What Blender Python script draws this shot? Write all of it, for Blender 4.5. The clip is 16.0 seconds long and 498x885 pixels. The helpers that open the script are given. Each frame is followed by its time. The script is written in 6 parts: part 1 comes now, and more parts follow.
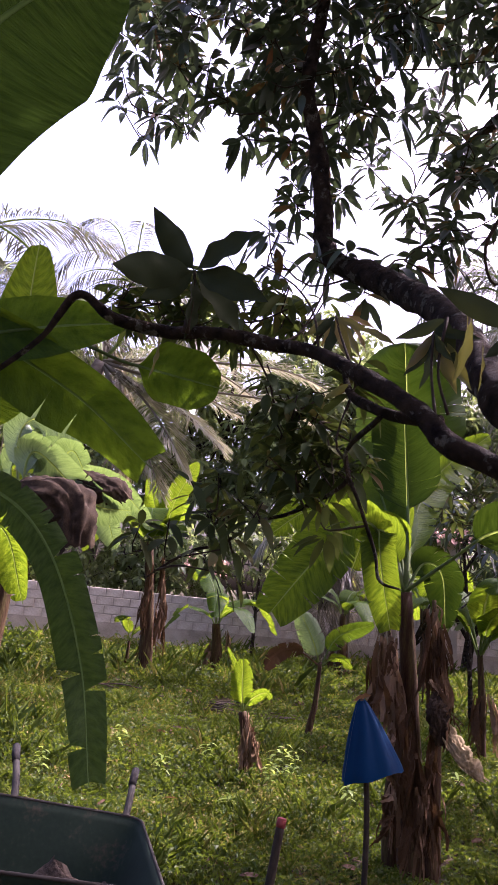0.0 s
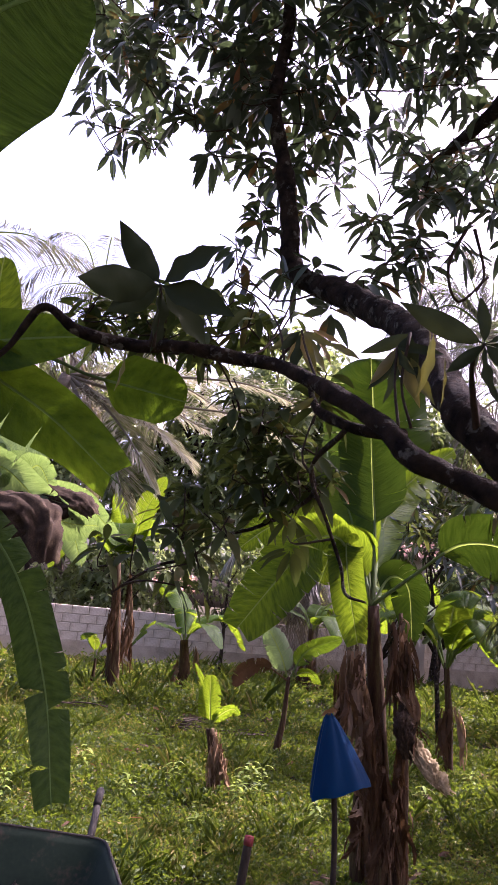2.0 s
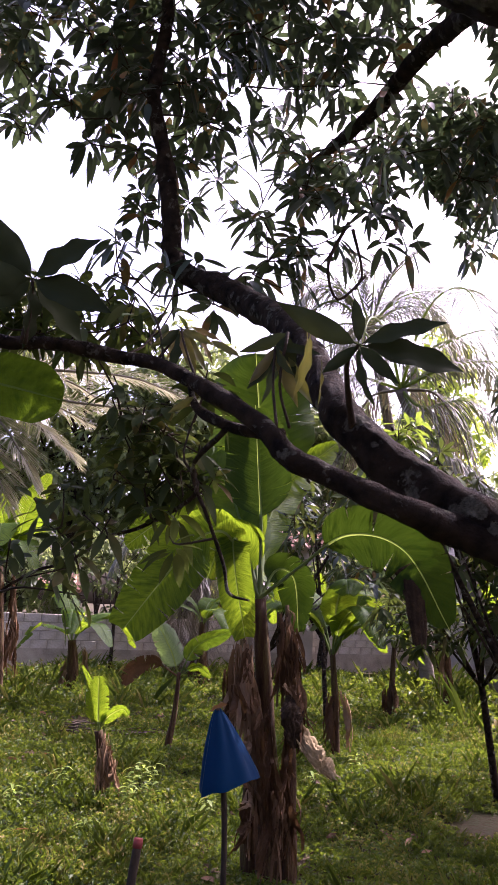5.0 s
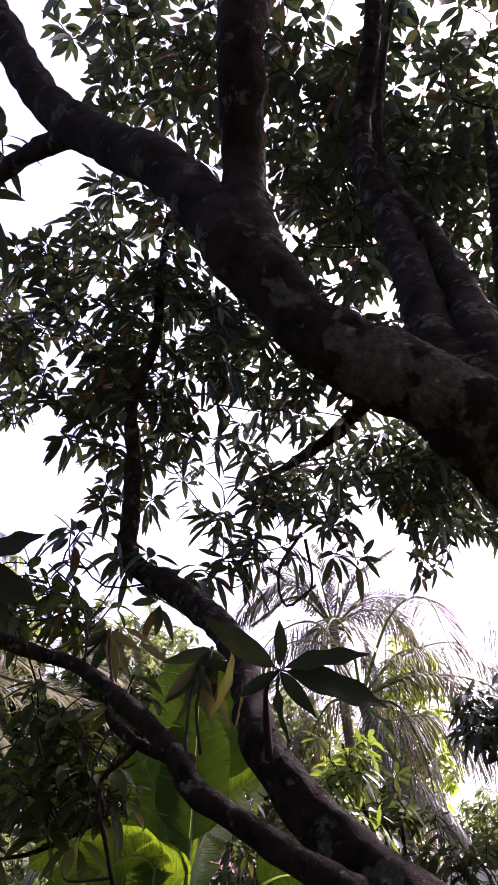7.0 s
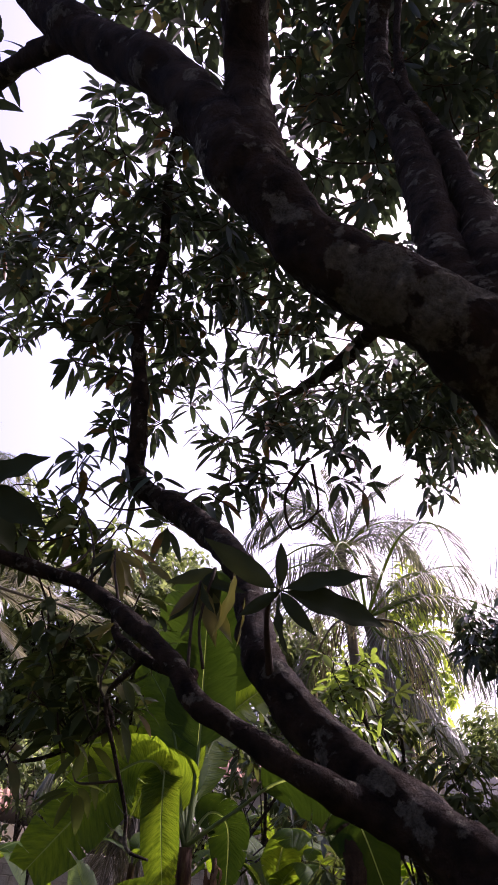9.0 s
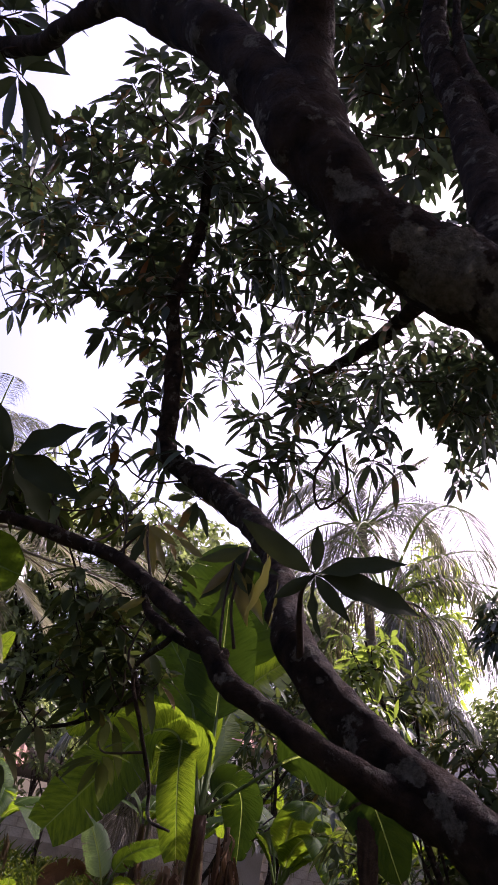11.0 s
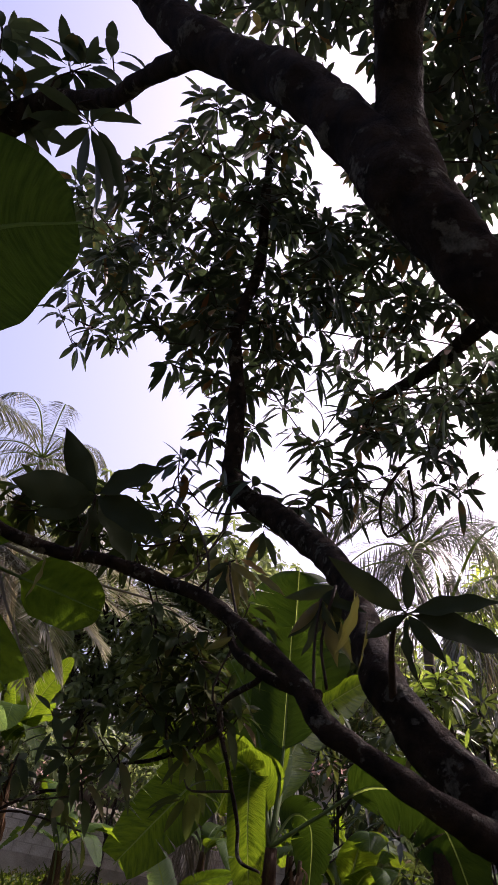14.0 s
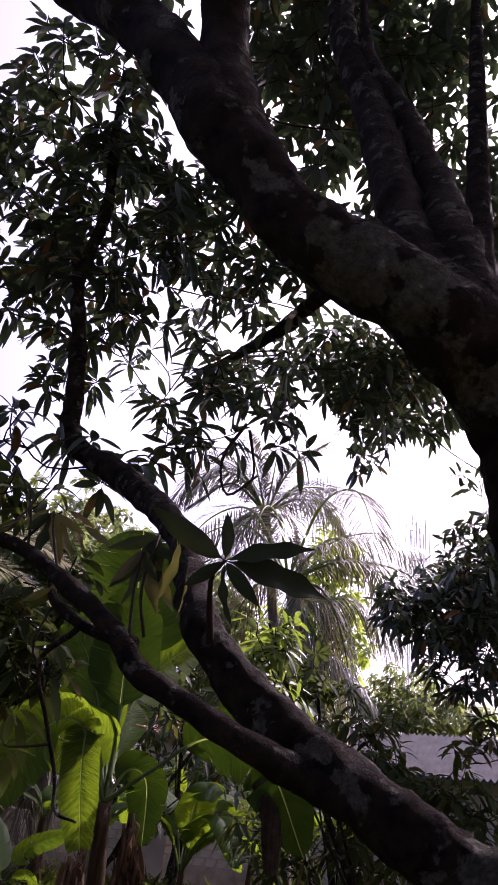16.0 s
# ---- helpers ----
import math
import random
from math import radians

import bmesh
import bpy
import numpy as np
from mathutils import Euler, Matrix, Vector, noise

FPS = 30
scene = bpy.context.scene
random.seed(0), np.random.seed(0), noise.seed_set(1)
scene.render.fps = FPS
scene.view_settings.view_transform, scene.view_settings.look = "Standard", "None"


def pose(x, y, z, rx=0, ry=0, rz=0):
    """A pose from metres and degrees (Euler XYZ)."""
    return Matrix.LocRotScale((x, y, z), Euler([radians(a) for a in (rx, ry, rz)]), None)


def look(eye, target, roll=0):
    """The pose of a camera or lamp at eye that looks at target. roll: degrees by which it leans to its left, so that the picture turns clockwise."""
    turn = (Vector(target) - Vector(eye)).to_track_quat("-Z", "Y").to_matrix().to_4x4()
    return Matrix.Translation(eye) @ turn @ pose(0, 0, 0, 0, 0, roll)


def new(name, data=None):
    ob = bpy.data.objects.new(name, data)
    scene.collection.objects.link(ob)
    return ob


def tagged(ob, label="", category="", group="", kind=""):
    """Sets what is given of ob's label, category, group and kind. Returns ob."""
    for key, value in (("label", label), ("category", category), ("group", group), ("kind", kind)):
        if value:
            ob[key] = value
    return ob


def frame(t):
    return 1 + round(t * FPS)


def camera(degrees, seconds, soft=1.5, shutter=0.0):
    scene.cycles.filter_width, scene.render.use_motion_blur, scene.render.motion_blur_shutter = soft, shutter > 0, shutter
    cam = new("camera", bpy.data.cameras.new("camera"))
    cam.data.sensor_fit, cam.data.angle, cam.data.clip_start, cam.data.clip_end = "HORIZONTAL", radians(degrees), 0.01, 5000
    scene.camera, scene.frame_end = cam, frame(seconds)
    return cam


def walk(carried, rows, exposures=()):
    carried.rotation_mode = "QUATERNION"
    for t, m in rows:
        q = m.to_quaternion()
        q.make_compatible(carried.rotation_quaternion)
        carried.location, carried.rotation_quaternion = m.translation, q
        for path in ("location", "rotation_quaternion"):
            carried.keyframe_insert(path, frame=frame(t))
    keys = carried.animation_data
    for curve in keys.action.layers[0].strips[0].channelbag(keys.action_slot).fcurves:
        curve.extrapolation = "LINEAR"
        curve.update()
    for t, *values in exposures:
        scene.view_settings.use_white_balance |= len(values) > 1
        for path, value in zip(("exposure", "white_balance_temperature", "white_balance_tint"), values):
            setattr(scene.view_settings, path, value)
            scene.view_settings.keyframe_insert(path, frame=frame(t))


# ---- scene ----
# ---- camera: a hand-held look round from one spot ----
cam = camera(38.3, 16.0, soft=1.0)
PATH = [
    (0.0, 0.000, 0.000, 1.550, -0.00, 11.75, -6.00),
    (0.5, 0.000, 0.011, 1.554, -0.68, 12.43, -5.65),
    (1.0, 0.004, -0.008, 1.552, -1.59, 13.29, -5.49),
    (1.5, 0.005, 0.004, 1.550, -2.07, 13.68, -5.74),
    (2.0, 0.007, -0.001, 1.547, -2.46, 13.18, -5.45),
    (2.5, 0.013, 0.022, 1.548, -5.32, 12.06, -6.16),
    (3.0, 0.013, 0.029, 1.545, -6.71, 10.69, -6.59),
    (3.5, 0.009, 0.033, 1.542, -8.36, 10.79, -7.09),
    (3.7, 0.008, 0.037, 1.544, -9.59, 10.62, -6.97),
    (5.8, 0.078, -0.025, 1.596, -10.69, 22.36, -1.02),
    (6.0, 0.093, -0.038, 1.604, -11.03, 26.54, -2.52),
    (6.5, 0.112, -0.046, 1.629, -14.11, 34.45, -5.48),
    (7.0, 0.113, -0.043, 1.630, -15.34, 36.22, -6.75),
    (7.5, 0.117, -0.039, 1.616, -15.76, 33.37, -7.84),
    (8.0, 0.129, -0.027, 1.617, -16.28, 31.31, -8.17),
    (8.5, 0.132, -0.034, 1.615, -15.51, 31.79, -7.75),
    (8.7, 0.133, -0.036, 1.623, -14.85, 31.11, -7.35),
    (10.8, 0.113, -0.022, 1.657, -15.27, 28.61, -10.88),
    (11.0, 0.098, -0.012, 1.653, -14.37, 28.09, -10.67),
    (11.5, 0.056, -0.007, 1.660, -11.62, 26.04, -10.67),
    (12.0, 0.013, 0.013, 1.676, -9.16, 25.48, -10.82),
    (12.5, 0.000, -0.013, 1.664, -9.64, 26.55, -12.03),
    (13.0, -0.005, -0.019, 1.664, -9.00, 27.01, -12.23),
    (13.5, -0.005, -0.022, 1.666, -10.07, 28.37, -11.63),
    (14.0, -0.000, -0.021, 1.669, -10.39, 28.96, -11.16),
    (14.5, 0.034, -0.020, 1.677, -15.60, 30.32, -9.18),
    (15.0, 0.035, -0.035, 1.667, -18.90, 29.92, -8.68),
    (15.5, 0.063, -0.038, 1.660, -20.16, 29.32, -8.02),
    (16.0, 0.082, -0.011, 1.656, -21.32, 27.93, -7.28),
]
walk(cam, [(t, pose(x, y, z, 90 + pitch, roll, yaw)) for t, x, y, z, yaw, pitch, roll in PATH],
     exposures=[(0.0, 1.72, 5750, 48), (3.5, 1.95, 5750, 48), (6.0, 1.45, 5800, 45), (8.5, 0.9, 5850, 46), (11.0, 1.0, 5800, 46), (12.0, 0.98, 5850, 44), (12.6, 0.68, 6000, 37), (14.0, 0.62, 6000, 37), (16.0, 0.72, 5750, 48)])

# ---- daylight: the sun stands to the right, behind the mango crown ----
SUN_UP, SUN_SIDE = 49.0, 63.0
world = bpy.data.worlds.new("sky")
world.use_nodes = True
scene.world = world
wn = world.node_tree.nodes
sky = wn.new("ShaderNodeTexSky")
sky.sky_type = "NISHITA"
sky.sun_disc = False
sky.sun_elevation, sky.sun_rotation = radians(SUN_UP), radians(SUN_SIDE % 360)
sky.air_density, sky.dust_density, sky.ozone_density = 1.0, 10.0, 0.6
wn["Background"].inputs[1].default_value = 0.19
world.node_tree.links.new(sky.outputs[0], wn["Background"].inputs[0])
sun = new("sun", bpy.data.lights.new("sun", "SUN"))
sun.data.energy, sun.data.angle, sun.data.color = 5.0, radians(0.6), (1.0, 0.94, 0.82)
sun_way = Vector((math.sin(radians(SUN_SIDE)) * math.cos(radians(SUN_UP)), math.cos(radians(SUN_SIDE)) * math.cos(radians(SUN_UP)), math.sin(radians(SUN_UP))))
sun.matrix_world = look(sun_way * 60, (0, 0, 0))


# ---- materials ----
def nodes(name):
    m = bpy.data.materials.new(name)
    m.use_nodes = True
    nt = m.node_tree
    return m, nt.nodes, nt.links, nt.nodes["Principled BSDF"]


def ramp(ns, stops):
    r = ns.new("ShaderNodeValToRGB")
    while len(r.color_ramp.elements) < len(stops):
        r.color_ramp.elements.new(0.5)
    for e, (p, c) in zip(r.color_ramp.elements, stops):
        e.position, e.color = p, (*c, 1)
    return r


def rough(name, stops, scale=8.0, fine=60.0, roughness=0.8, bump=0.3, metal=0.0, stretch=(1, 1, 1), depth=0.01):
    """Two scales of noise colour a surface and raise it."""
    m, ns, ln, bs = nodes(name)
    co = ns.new("ShaderNodeTexCoord")
    mp = ns.new("ShaderNodeMapping")
    mp.inputs["Scale"].default_value = stretch
    ln.new(co.outputs["Object"], mp.inputs[0])
    big, small = ns.new("ShaderNodeTexNoise"), ns.new("ShaderNodeTexNoise")
    big.inputs["Scale"].default_value, small.inputs["Scale"].default_value = scale, fine
    big.inputs["Detail"].default_value = small.inputs["Detail"].default_value = 6
    for n in (big, small):
        ln.new(mp.outputs[0], n.inputs[0])
    mix = ns.new("ShaderNodeMix")
    mix.data_type = "FLOAT"
    mix.inputs[0].default_value = 0.4
    ln.new(big.outputs[0], mix.inputs[2]), ln.new(small.outputs[0], mix.inputs[3])
    r = ramp(ns, stops)
    ln.new(mix.outputs[0], r.inputs[0]), ln.new(r.outputs[0], bs.inputs["Base Color"])
    bs.inputs["Roughness"].default_value, bs.inputs["Metallic"].default_value = roughness, metal
    bs.inputs["Specular IOR Level"].default_value = 0.14
    b = ns.new("ShaderNodeBump")
    b.inputs["Strength"].default_value, b.inputs["Distance"].default_value = bump, depth
    ln.new(mix.outputs[0], b.inputs["Height"]), ln.new(b.outputs[0], bs.inputs["Normal"])
    return m


def leafy(name, stops, through_colour, share=0.4, gloss=0.5, veins=0.0, by_object=False, sheen=0.22, drifts=0.0):
    """Leaf: a glossy face and light that comes through from behind; colour varies from leaf to leaf."""
    m, ns, ln, bs = nodes(name)
    if by_object:
        rnd = ns.new("ShaderNodeObjectInfo").outputs["Random"]
    else:
        rnd = ns.new("ShaderNodeNewGeometry").outputs["Random Per Island"]
    co = ns.new("ShaderNodeTexCoord")
    n = ns.new("ShaderNodeTexNoise")
    n.inputs["Scale"].default_value, n.inputs["Detail"].default_value = 1.3 if drifts else 14, 5
    ln.new(co.outputs["Object"], n.inputs[0])
    add = ns.new("ShaderNodeMath")
    add.operation = "MULTIPLY_ADD"
    add.inputs[1].default_value, add.inputs[2].default_value = drifts or 0.24, -0.5 * (drifts or 0.24)
    ln.new(n.outputs[0], add.inputs[0])
    tot = ns.new("ShaderNodeMath")
    tot.use_clamp = True
    ln.new(rnd, tot.inputs[0]), ln.new(add.outputs[0], tot.inputs[1])
    r = ramp(ns, stops)
    ln.new(tot.outputs[0], r.inputs[0]), ln.new(r.outputs[0], bs.inputs["Base Color"])
    bs.inputs["Roughness"].default_value = gloss
    bs.inputs["Specular IOR Level"].default_value = sheen
    tr = ns.new("ShaderNodeBsdfTranslucent")
    tint = ns.new("ShaderNodeMix")
    tint.data_type, tint.blend_type = "RGBA", "MULTIPLY"
    tint.inputs[0].default_value = 1.0
    gain = ns.new("ShaderNodeMix")
    gain.data_type = "RGBA"
    gain.inputs[0].default_value = 0.75
    ln.new(r.outputs[0], gain.inputs[6])
    gain.inputs[7].default_value = (*through_colour, 1)
    ln.new(gain.outputs[2], tr.inputs[0])
    mix = ns.new("ShaderNodeMixShader")
    mix.inputs[0].default_value = share
    ln.new(bs.outputs[0], mix.inputs[1]), ln.new(tr.outputs[0], mix.inputs[2])
    ln.new(mix.outputs[0], ns["Material Output"].inputs[0])
    if veins:
        uv = ns.new("ShaderNodeUVMap")
        mp = ns.new("ShaderNodeMapping")
        mp.inputs["Scale"].default_value = (1.6, veins * 2.4, 1)
        w = ns.new("ShaderNodeTexNoise")
        w.inputs["Scale"].default_value, w.inputs["Detail"].default_value, w.inputs["Roughness"].default_value = 1.0, 5, 0.62
        ln.new(uv.outputs[0], mp.inputs[0])
        ln.new(mp.outputs[0], w.inputs["Vector"])
        b = ns.new("ShaderNodeBump")
        b.inputs["Strength"].default_value, b.inputs["Distance"].default_value = 0.7, 0.014
        ln.new(w.outputs[0], b.inputs["Height"])
        ln.new(b.outputs[0], bs.inputs["Normal"]), ln.new(b.outputs[0], tr.inputs["Normal"])
        dark = ns.new("ShaderNodeMix")
        dark.data_type, dark.blend_type = "RGBA", "MULTIPLY"
        sc = ramp(ns, [(0.40, (0, 0, 0)), (0.66, (1, 1, 1))])
        ln.new(w.outputs[0], sc.inputs[0]), ln.new(sc.outputs[0], dark.inputs[0])
        ln.new(gain.outputs[2], dark.inputs[6])
        dark.inputs[7].default_value = (0.36, 0.44, 0.25, 1)
        ln.new(dark.outputs[2], tr.inputs[0])
    return m


def plain(name, colour, roughness=0.6, metal=0.0):
    return rough(name, [(0.3, [c * 0.8 for c in colour]), (0.7, [min(1, c * 1.15) for c in colour])], 9, 70, roughness, 0.15, metal, depth=0.003)


MANGO = leafy("mango_leaf", [(0.0, (0.024, 0.038, 0.028)), (0.6, (0.038, 0.056, 0.040)), (0.92, (0.060, 0.085, 0.045)), (0.955, (0.18, 0.10, 0.030)), (1.0, (0.20, 0.08, 0.030))], (0.085, 0.125, 0.035), 0.16, 0.42, sheen=0.3)
# Darker, duller mango_leaf copy; shade on low foliage is put into its colour.
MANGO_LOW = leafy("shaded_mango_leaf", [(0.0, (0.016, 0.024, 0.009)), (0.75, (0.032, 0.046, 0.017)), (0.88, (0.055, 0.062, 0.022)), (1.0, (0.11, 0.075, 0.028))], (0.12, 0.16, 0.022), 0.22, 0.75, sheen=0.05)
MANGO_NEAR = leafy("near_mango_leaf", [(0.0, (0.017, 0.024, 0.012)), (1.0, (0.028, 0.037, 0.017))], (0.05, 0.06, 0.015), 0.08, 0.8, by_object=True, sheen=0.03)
MANGO_YOUNG = leafy("young_mango_leaf", [(0.0, (0.050, 0.065, 0.016)), (0.6, (0.085, 0.078, 0.020)), (1.0, (0.14, 0.085, 0.022))], (0.22, 0.20, 0.03), 0.26, 0.55, by_object=True)
BANANA = leafy("banana_leaf", [(0.0, (0.022, 0.050, 0.007)), (1.0, (0.040, 0.078, 0.011))], (0.215, 0.305, 0.004), 0.56, 0.55, veins=34, by_object=True, sheen=0.08)
# Two darker banana_leaf copies; the shade they hang in is put into their colour.
BANANA_DARK = leafy("half_shade_banana_leaf", [(0.0, (0.022, 0.048, 0.008)), (1.0, (0.034, 0.064, 0.010))], (0.16, 0.25, 0.005), 0.42, 0.6, veins=8, by_object=True, sheen=0.06)
BANANA_MID = leafy("deep_shade_banana_leaf", [(0.0, (0.015, 0.034, 0.005)), (1.0, (0.024, 0.048, 0.007))], (0.034, 0.058, 0.002), 0.34, 0.6, veins=24, by_object=True, sheen=0.05)
# Paler banana_leaf copy; sky light on the blades is put into its colour.
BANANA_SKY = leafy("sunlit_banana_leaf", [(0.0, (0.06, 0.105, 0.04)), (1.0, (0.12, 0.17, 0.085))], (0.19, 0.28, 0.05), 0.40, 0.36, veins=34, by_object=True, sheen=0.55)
# Darker banana_leaf copy for the nearby plant, with shade put into the colour.
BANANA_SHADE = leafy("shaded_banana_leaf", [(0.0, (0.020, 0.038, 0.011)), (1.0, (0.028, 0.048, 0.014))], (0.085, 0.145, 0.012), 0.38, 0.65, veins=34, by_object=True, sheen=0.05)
BANANA_DRY = leafy("dry_banana_leaf", [(0.0, (0.040, 0.022, 0.011)), (0.6, (0.085, 0.048, 0.023)), (1.0, (0.22, 0.145, 0.08))], (0.16, 0.08, 0.03), 0.15, 0.9, veins=14, by_object=True, sheen=0.08)
FROND = leafy("palm_leaflet", [(0.0, (0.022, 0.030, 0.014)), (0.45, (0.050, 0.062, 0.028)), (0.8, (0.11, 0.115, 0.060)), (1.0, (0.30, 0.28, 0.20))], (0.17, 0.18, 0.08), 0.2, 0.3, sheen=0.55)
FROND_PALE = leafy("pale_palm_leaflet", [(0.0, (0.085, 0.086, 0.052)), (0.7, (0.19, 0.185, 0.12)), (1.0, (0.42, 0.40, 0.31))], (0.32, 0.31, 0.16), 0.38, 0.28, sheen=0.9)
FROND_DRY = leafy("dry_palm_leaflet", [(0.0, (0.05, 0.043, 0.026)), (1.0, (0.14, 0.12, 0.075))], (0.20, 0.17, 0.08), 0.3, 0.5, sheen=0.4)
BUSH = leafy("shrub_leaf", [(0.0, (0.038, 0.056, 0.022)), (0.6, (0.074, 0.102, 0.034)), (1.0, (0.14, 0.175, 0.052))], (0.30, 0.37, 0.095), 0.44, 0.5)
BRIGHT = leafy("bright_leaf", [(0.0, (0.09, 0.14, 0.03)), (1.0, (0.18, 0.25, 0.05))], (0.48, 0.60, 0.06), 0.55, 0.5)
SAPLING = leafy("sapling_leaf", [(0.0, (0.03, 0.045, 0.012)), (0.6, (0.06, 0.09, 0.02)), (1.0, (0.12, 0.17, 0.03))], (0.26, 0.36, 0.03), 0.4, 0.5)
# Broad dark and yellow drifts put sun and shade patches into the colour.
WEED = leafy("weed_leaf", [(0.0, (0.006, 0.016, 0.003)), (0.45, (0.022, 0.045, 0.008)), (0.85, (0.072, 0.094, 0.016)), (1.0, (0.16, 0.12, 0.034))], (0.165, 0.225, 0.009), 0.40, 0.55, drifts=1.9, sheen=0.18)


def bark(name, dark, light, lichen, cover):
    """Cracked bark with pale patches of lichen."""
    m, ns, ln, bs = nodes(name)
    co = ns.new("ShaderNodeTexCoord")
    warp = ns.new("ShaderNodeTexNoise")
    warp.inputs["Scale"].default_value, warp.inputs["Detail"].default_value = 22, 8
    crack = ns.new("ShaderNodeTexNoise")
    crack.inputs["Scale"].default_value, crack.inputs["Detail"].default_value, crack.inputs["Roughness"].default_value = 75, 8, 0.7
    patch = ns.new("ShaderNodeTexNoise")
    patch.inputs["Scale"].default_value, patch.inputs["Detail"].default_value, patch.inputs["Roughness"].default_value = 16.0, 9, 0.6
    for n in (warp, crack, patch):
        ln.new(co.outputs["Object"], n.inputs["Vector"])
    base = ramp(ns, [(0.3, dark), (0.7, light)])
    ln.new(warp.outputs[0], base.inputs[0])
    crust = ns.new("ShaderNodeAttribute")
    crust.attribute_name = "crust"
    grow = ns.new("ShaderNodeMath")
    grow.operation = "MULTIPLY_ADD"
    grow.inputs[1].default_value = 0.17
    ln.new(crust.outputs["Fac"], grow.inputs[0]), ln.new(patch.outputs[0], grow.inputs[2])
    mask = ramp(ns, [(cover, (0, 0, 0)), (cover + 0.045, (1, 1, 1))])
    ln.new(grow.outputs[0], mask.inputs[0])
    pale = ramp(ns, [(0.36, [c * 0.35 for c in lichen]), (0.62, lichen)])
    ln.new(crack.outputs[0], pale.inputs[0])
    mix = ns.new("ShaderNodeMix")
    mix.data_type = "RGBA"
    ln.new(mask.outputs[0], mix.inputs[0]), ln.new(base.outputs[0], mix.inputs[6])
    ln.new(pale.outputs[0], mix.inputs[7])
    ln.new(mix.outputs[2], bs.inputs["Base Color"])
    bs.inputs["Roughness"].default_value = 0.95
    bs.inputs["Specular IOR Level"].default_value = 0.1
    cr = ramp(ns, [(0.38, (0, 0, 0)), (0.62, (1, 1, 1))])
    ln.new(crack.outputs[0], cr.inputs[0])
    hsum = ns.new("ShaderNodeMath")
    ln.new(cr.outputs[0], hsum.inputs[0]), ln.new(warp.outputs[0], hsum.inputs[1])
    b = ns.new("ShaderNodeBump")
    b.inputs["Strength"].default_value, b.inputs["Distance"].default_value = 1.0, 0.016
    ln.new(hsum.outputs[0], b.inputs["Height"]), ln.new(b.outputs[0], bs.inputs["Normal"])
    return m


BARK = bark("mango_bark", (0.007, 0.0045, 0.003), (0.050, 0.035, 0.021), (0.155, 0.148, 0.105), 0.568)
TWIG = rough("twig_bark", [(0.3, (0.010, 0.007, 0.004)), (0.7, (0.038, 0.026, 0.015))], 20, 120, 0.9, 0.4)
STEM = rough("banana_stem", [(0.34, (0.016, 0.007, 0.003)), (0.5, (0.040, 0.020, 0.008)), (0.66, (0.075, 0.060, 0.018))], 7, 60, 0.8, 0.8, stretch=(5, 5, 0.4))
# Dimmer banana_rib copy, shade in its colour, for the half_shade and shaded blades.
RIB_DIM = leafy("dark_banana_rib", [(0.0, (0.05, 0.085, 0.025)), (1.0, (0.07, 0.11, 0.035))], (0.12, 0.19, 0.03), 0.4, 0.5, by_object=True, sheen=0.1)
RIB = leafy("banana_rib", [(0.0, (0.085, 0.13, 0.035)), (1.0, (0.12, 0.17, 0.05))], (0.26, 0.32, 0.05), 0.5, 0.5, by_object=True)
PALM_BARK = rough("palm_bark", [(0.3, (0.07, 0.055, 0.04)), (0.7, (0.20, 0.17, 0.13))], 6, 40, 0.9, 0.6, stretch=(1, 1, 4))
SOIL = rough("grassy_soil", [(0.32, (0.020, 0.012, 0.005)), (0.46, (0.034, 0.021, 0.008)), (0.60, (0.024, 0.030, 0.007)), (0.72, (0.055, 0.027, 0.010))], 1.2, 30, 0.95, 0.8, depth=0.04)
BLOCK = rough("concrete_block", [(0.3, (0.17, 0.150, 0.115)), (0.5, (0.31, 0.275, 0.215)), (0.7, (0.46, 0.415, 0.335))], 2.2, 45, 0.92, 0.5)
MORTAR = rough("mortar", [(0.3, (0.15, 0.125, 0.095)), (0.5, (0.26, 0.225, 0.17)), (0.7, (0.36, 0.32, 0.25))], 3, 60, 0.95, 0.6)
WITHERED = rough("withered_leaf", [(0.25, (0.008, 0.005, 0.0025)), (0.5, (0.022, 0.014, 0.007)), (0.78, (0.065, 0.045, 0.024))], 14, 130, 0.95, 0.9, depth=0.006)
PAPERY = rough("papery_leaf", [(0.25, (0.10, 0.072, 0.032)), (0.5, (0.19, 0.142, 0.07)), (0.78, (0.32, 0.255, 0.14))], 9, 130, 0.85, 0.5, depth=0.004)
LITTER = leafy("fallen_leaf", [(0.0, (0.045, 0.024, 0.010)), (0.7, (0.11, 0.060, 0.024)), (1.0, (0.19, 0.115, 0.05))], (0.2, 0.10, 0.03), 0.2, 0.7)
BLUE = leafy("blue_plastic_sheet", [(0.0, (0.0005, 0.022, 0.065)), (1.0, (0.0005, 0.028, 0.08))], (0.0005, 0.06, 0.17), 0.2, 0.5, by_object=True, sheen=0.08)
STICK = rough("dead_wood", [(0.3, (0.012, 0.009, 0.006)), (0.7, (0.050, 0.038, 0.025))], 9, 60, 0.9, 0.5, stretch=(1, 1, 0.3))
DEADWOOD = rough("dead_wood_grey", [(0.3, (0.022, 0.016, 0.011)), (0.7, (0.10, 0.078, 0.056))], 9, 60, 0.9, 0.5)
BARROW = rough("painted_steel", [(0.3, (0.006, 0.013, 0.008)), (0.56, (0.011, 0.022, 0.013)), (0.70, (0.045, 0.036, 0.024))], 5, 60, 0.8, 0.2, depth=0.003)
STEEL = plain("grey_steel", (0.030, 0.027, 0.022), 0.8, 0.1)
RUBBER = plain("black_rubber", (0.016, 0.014, 0.012), 0.85)
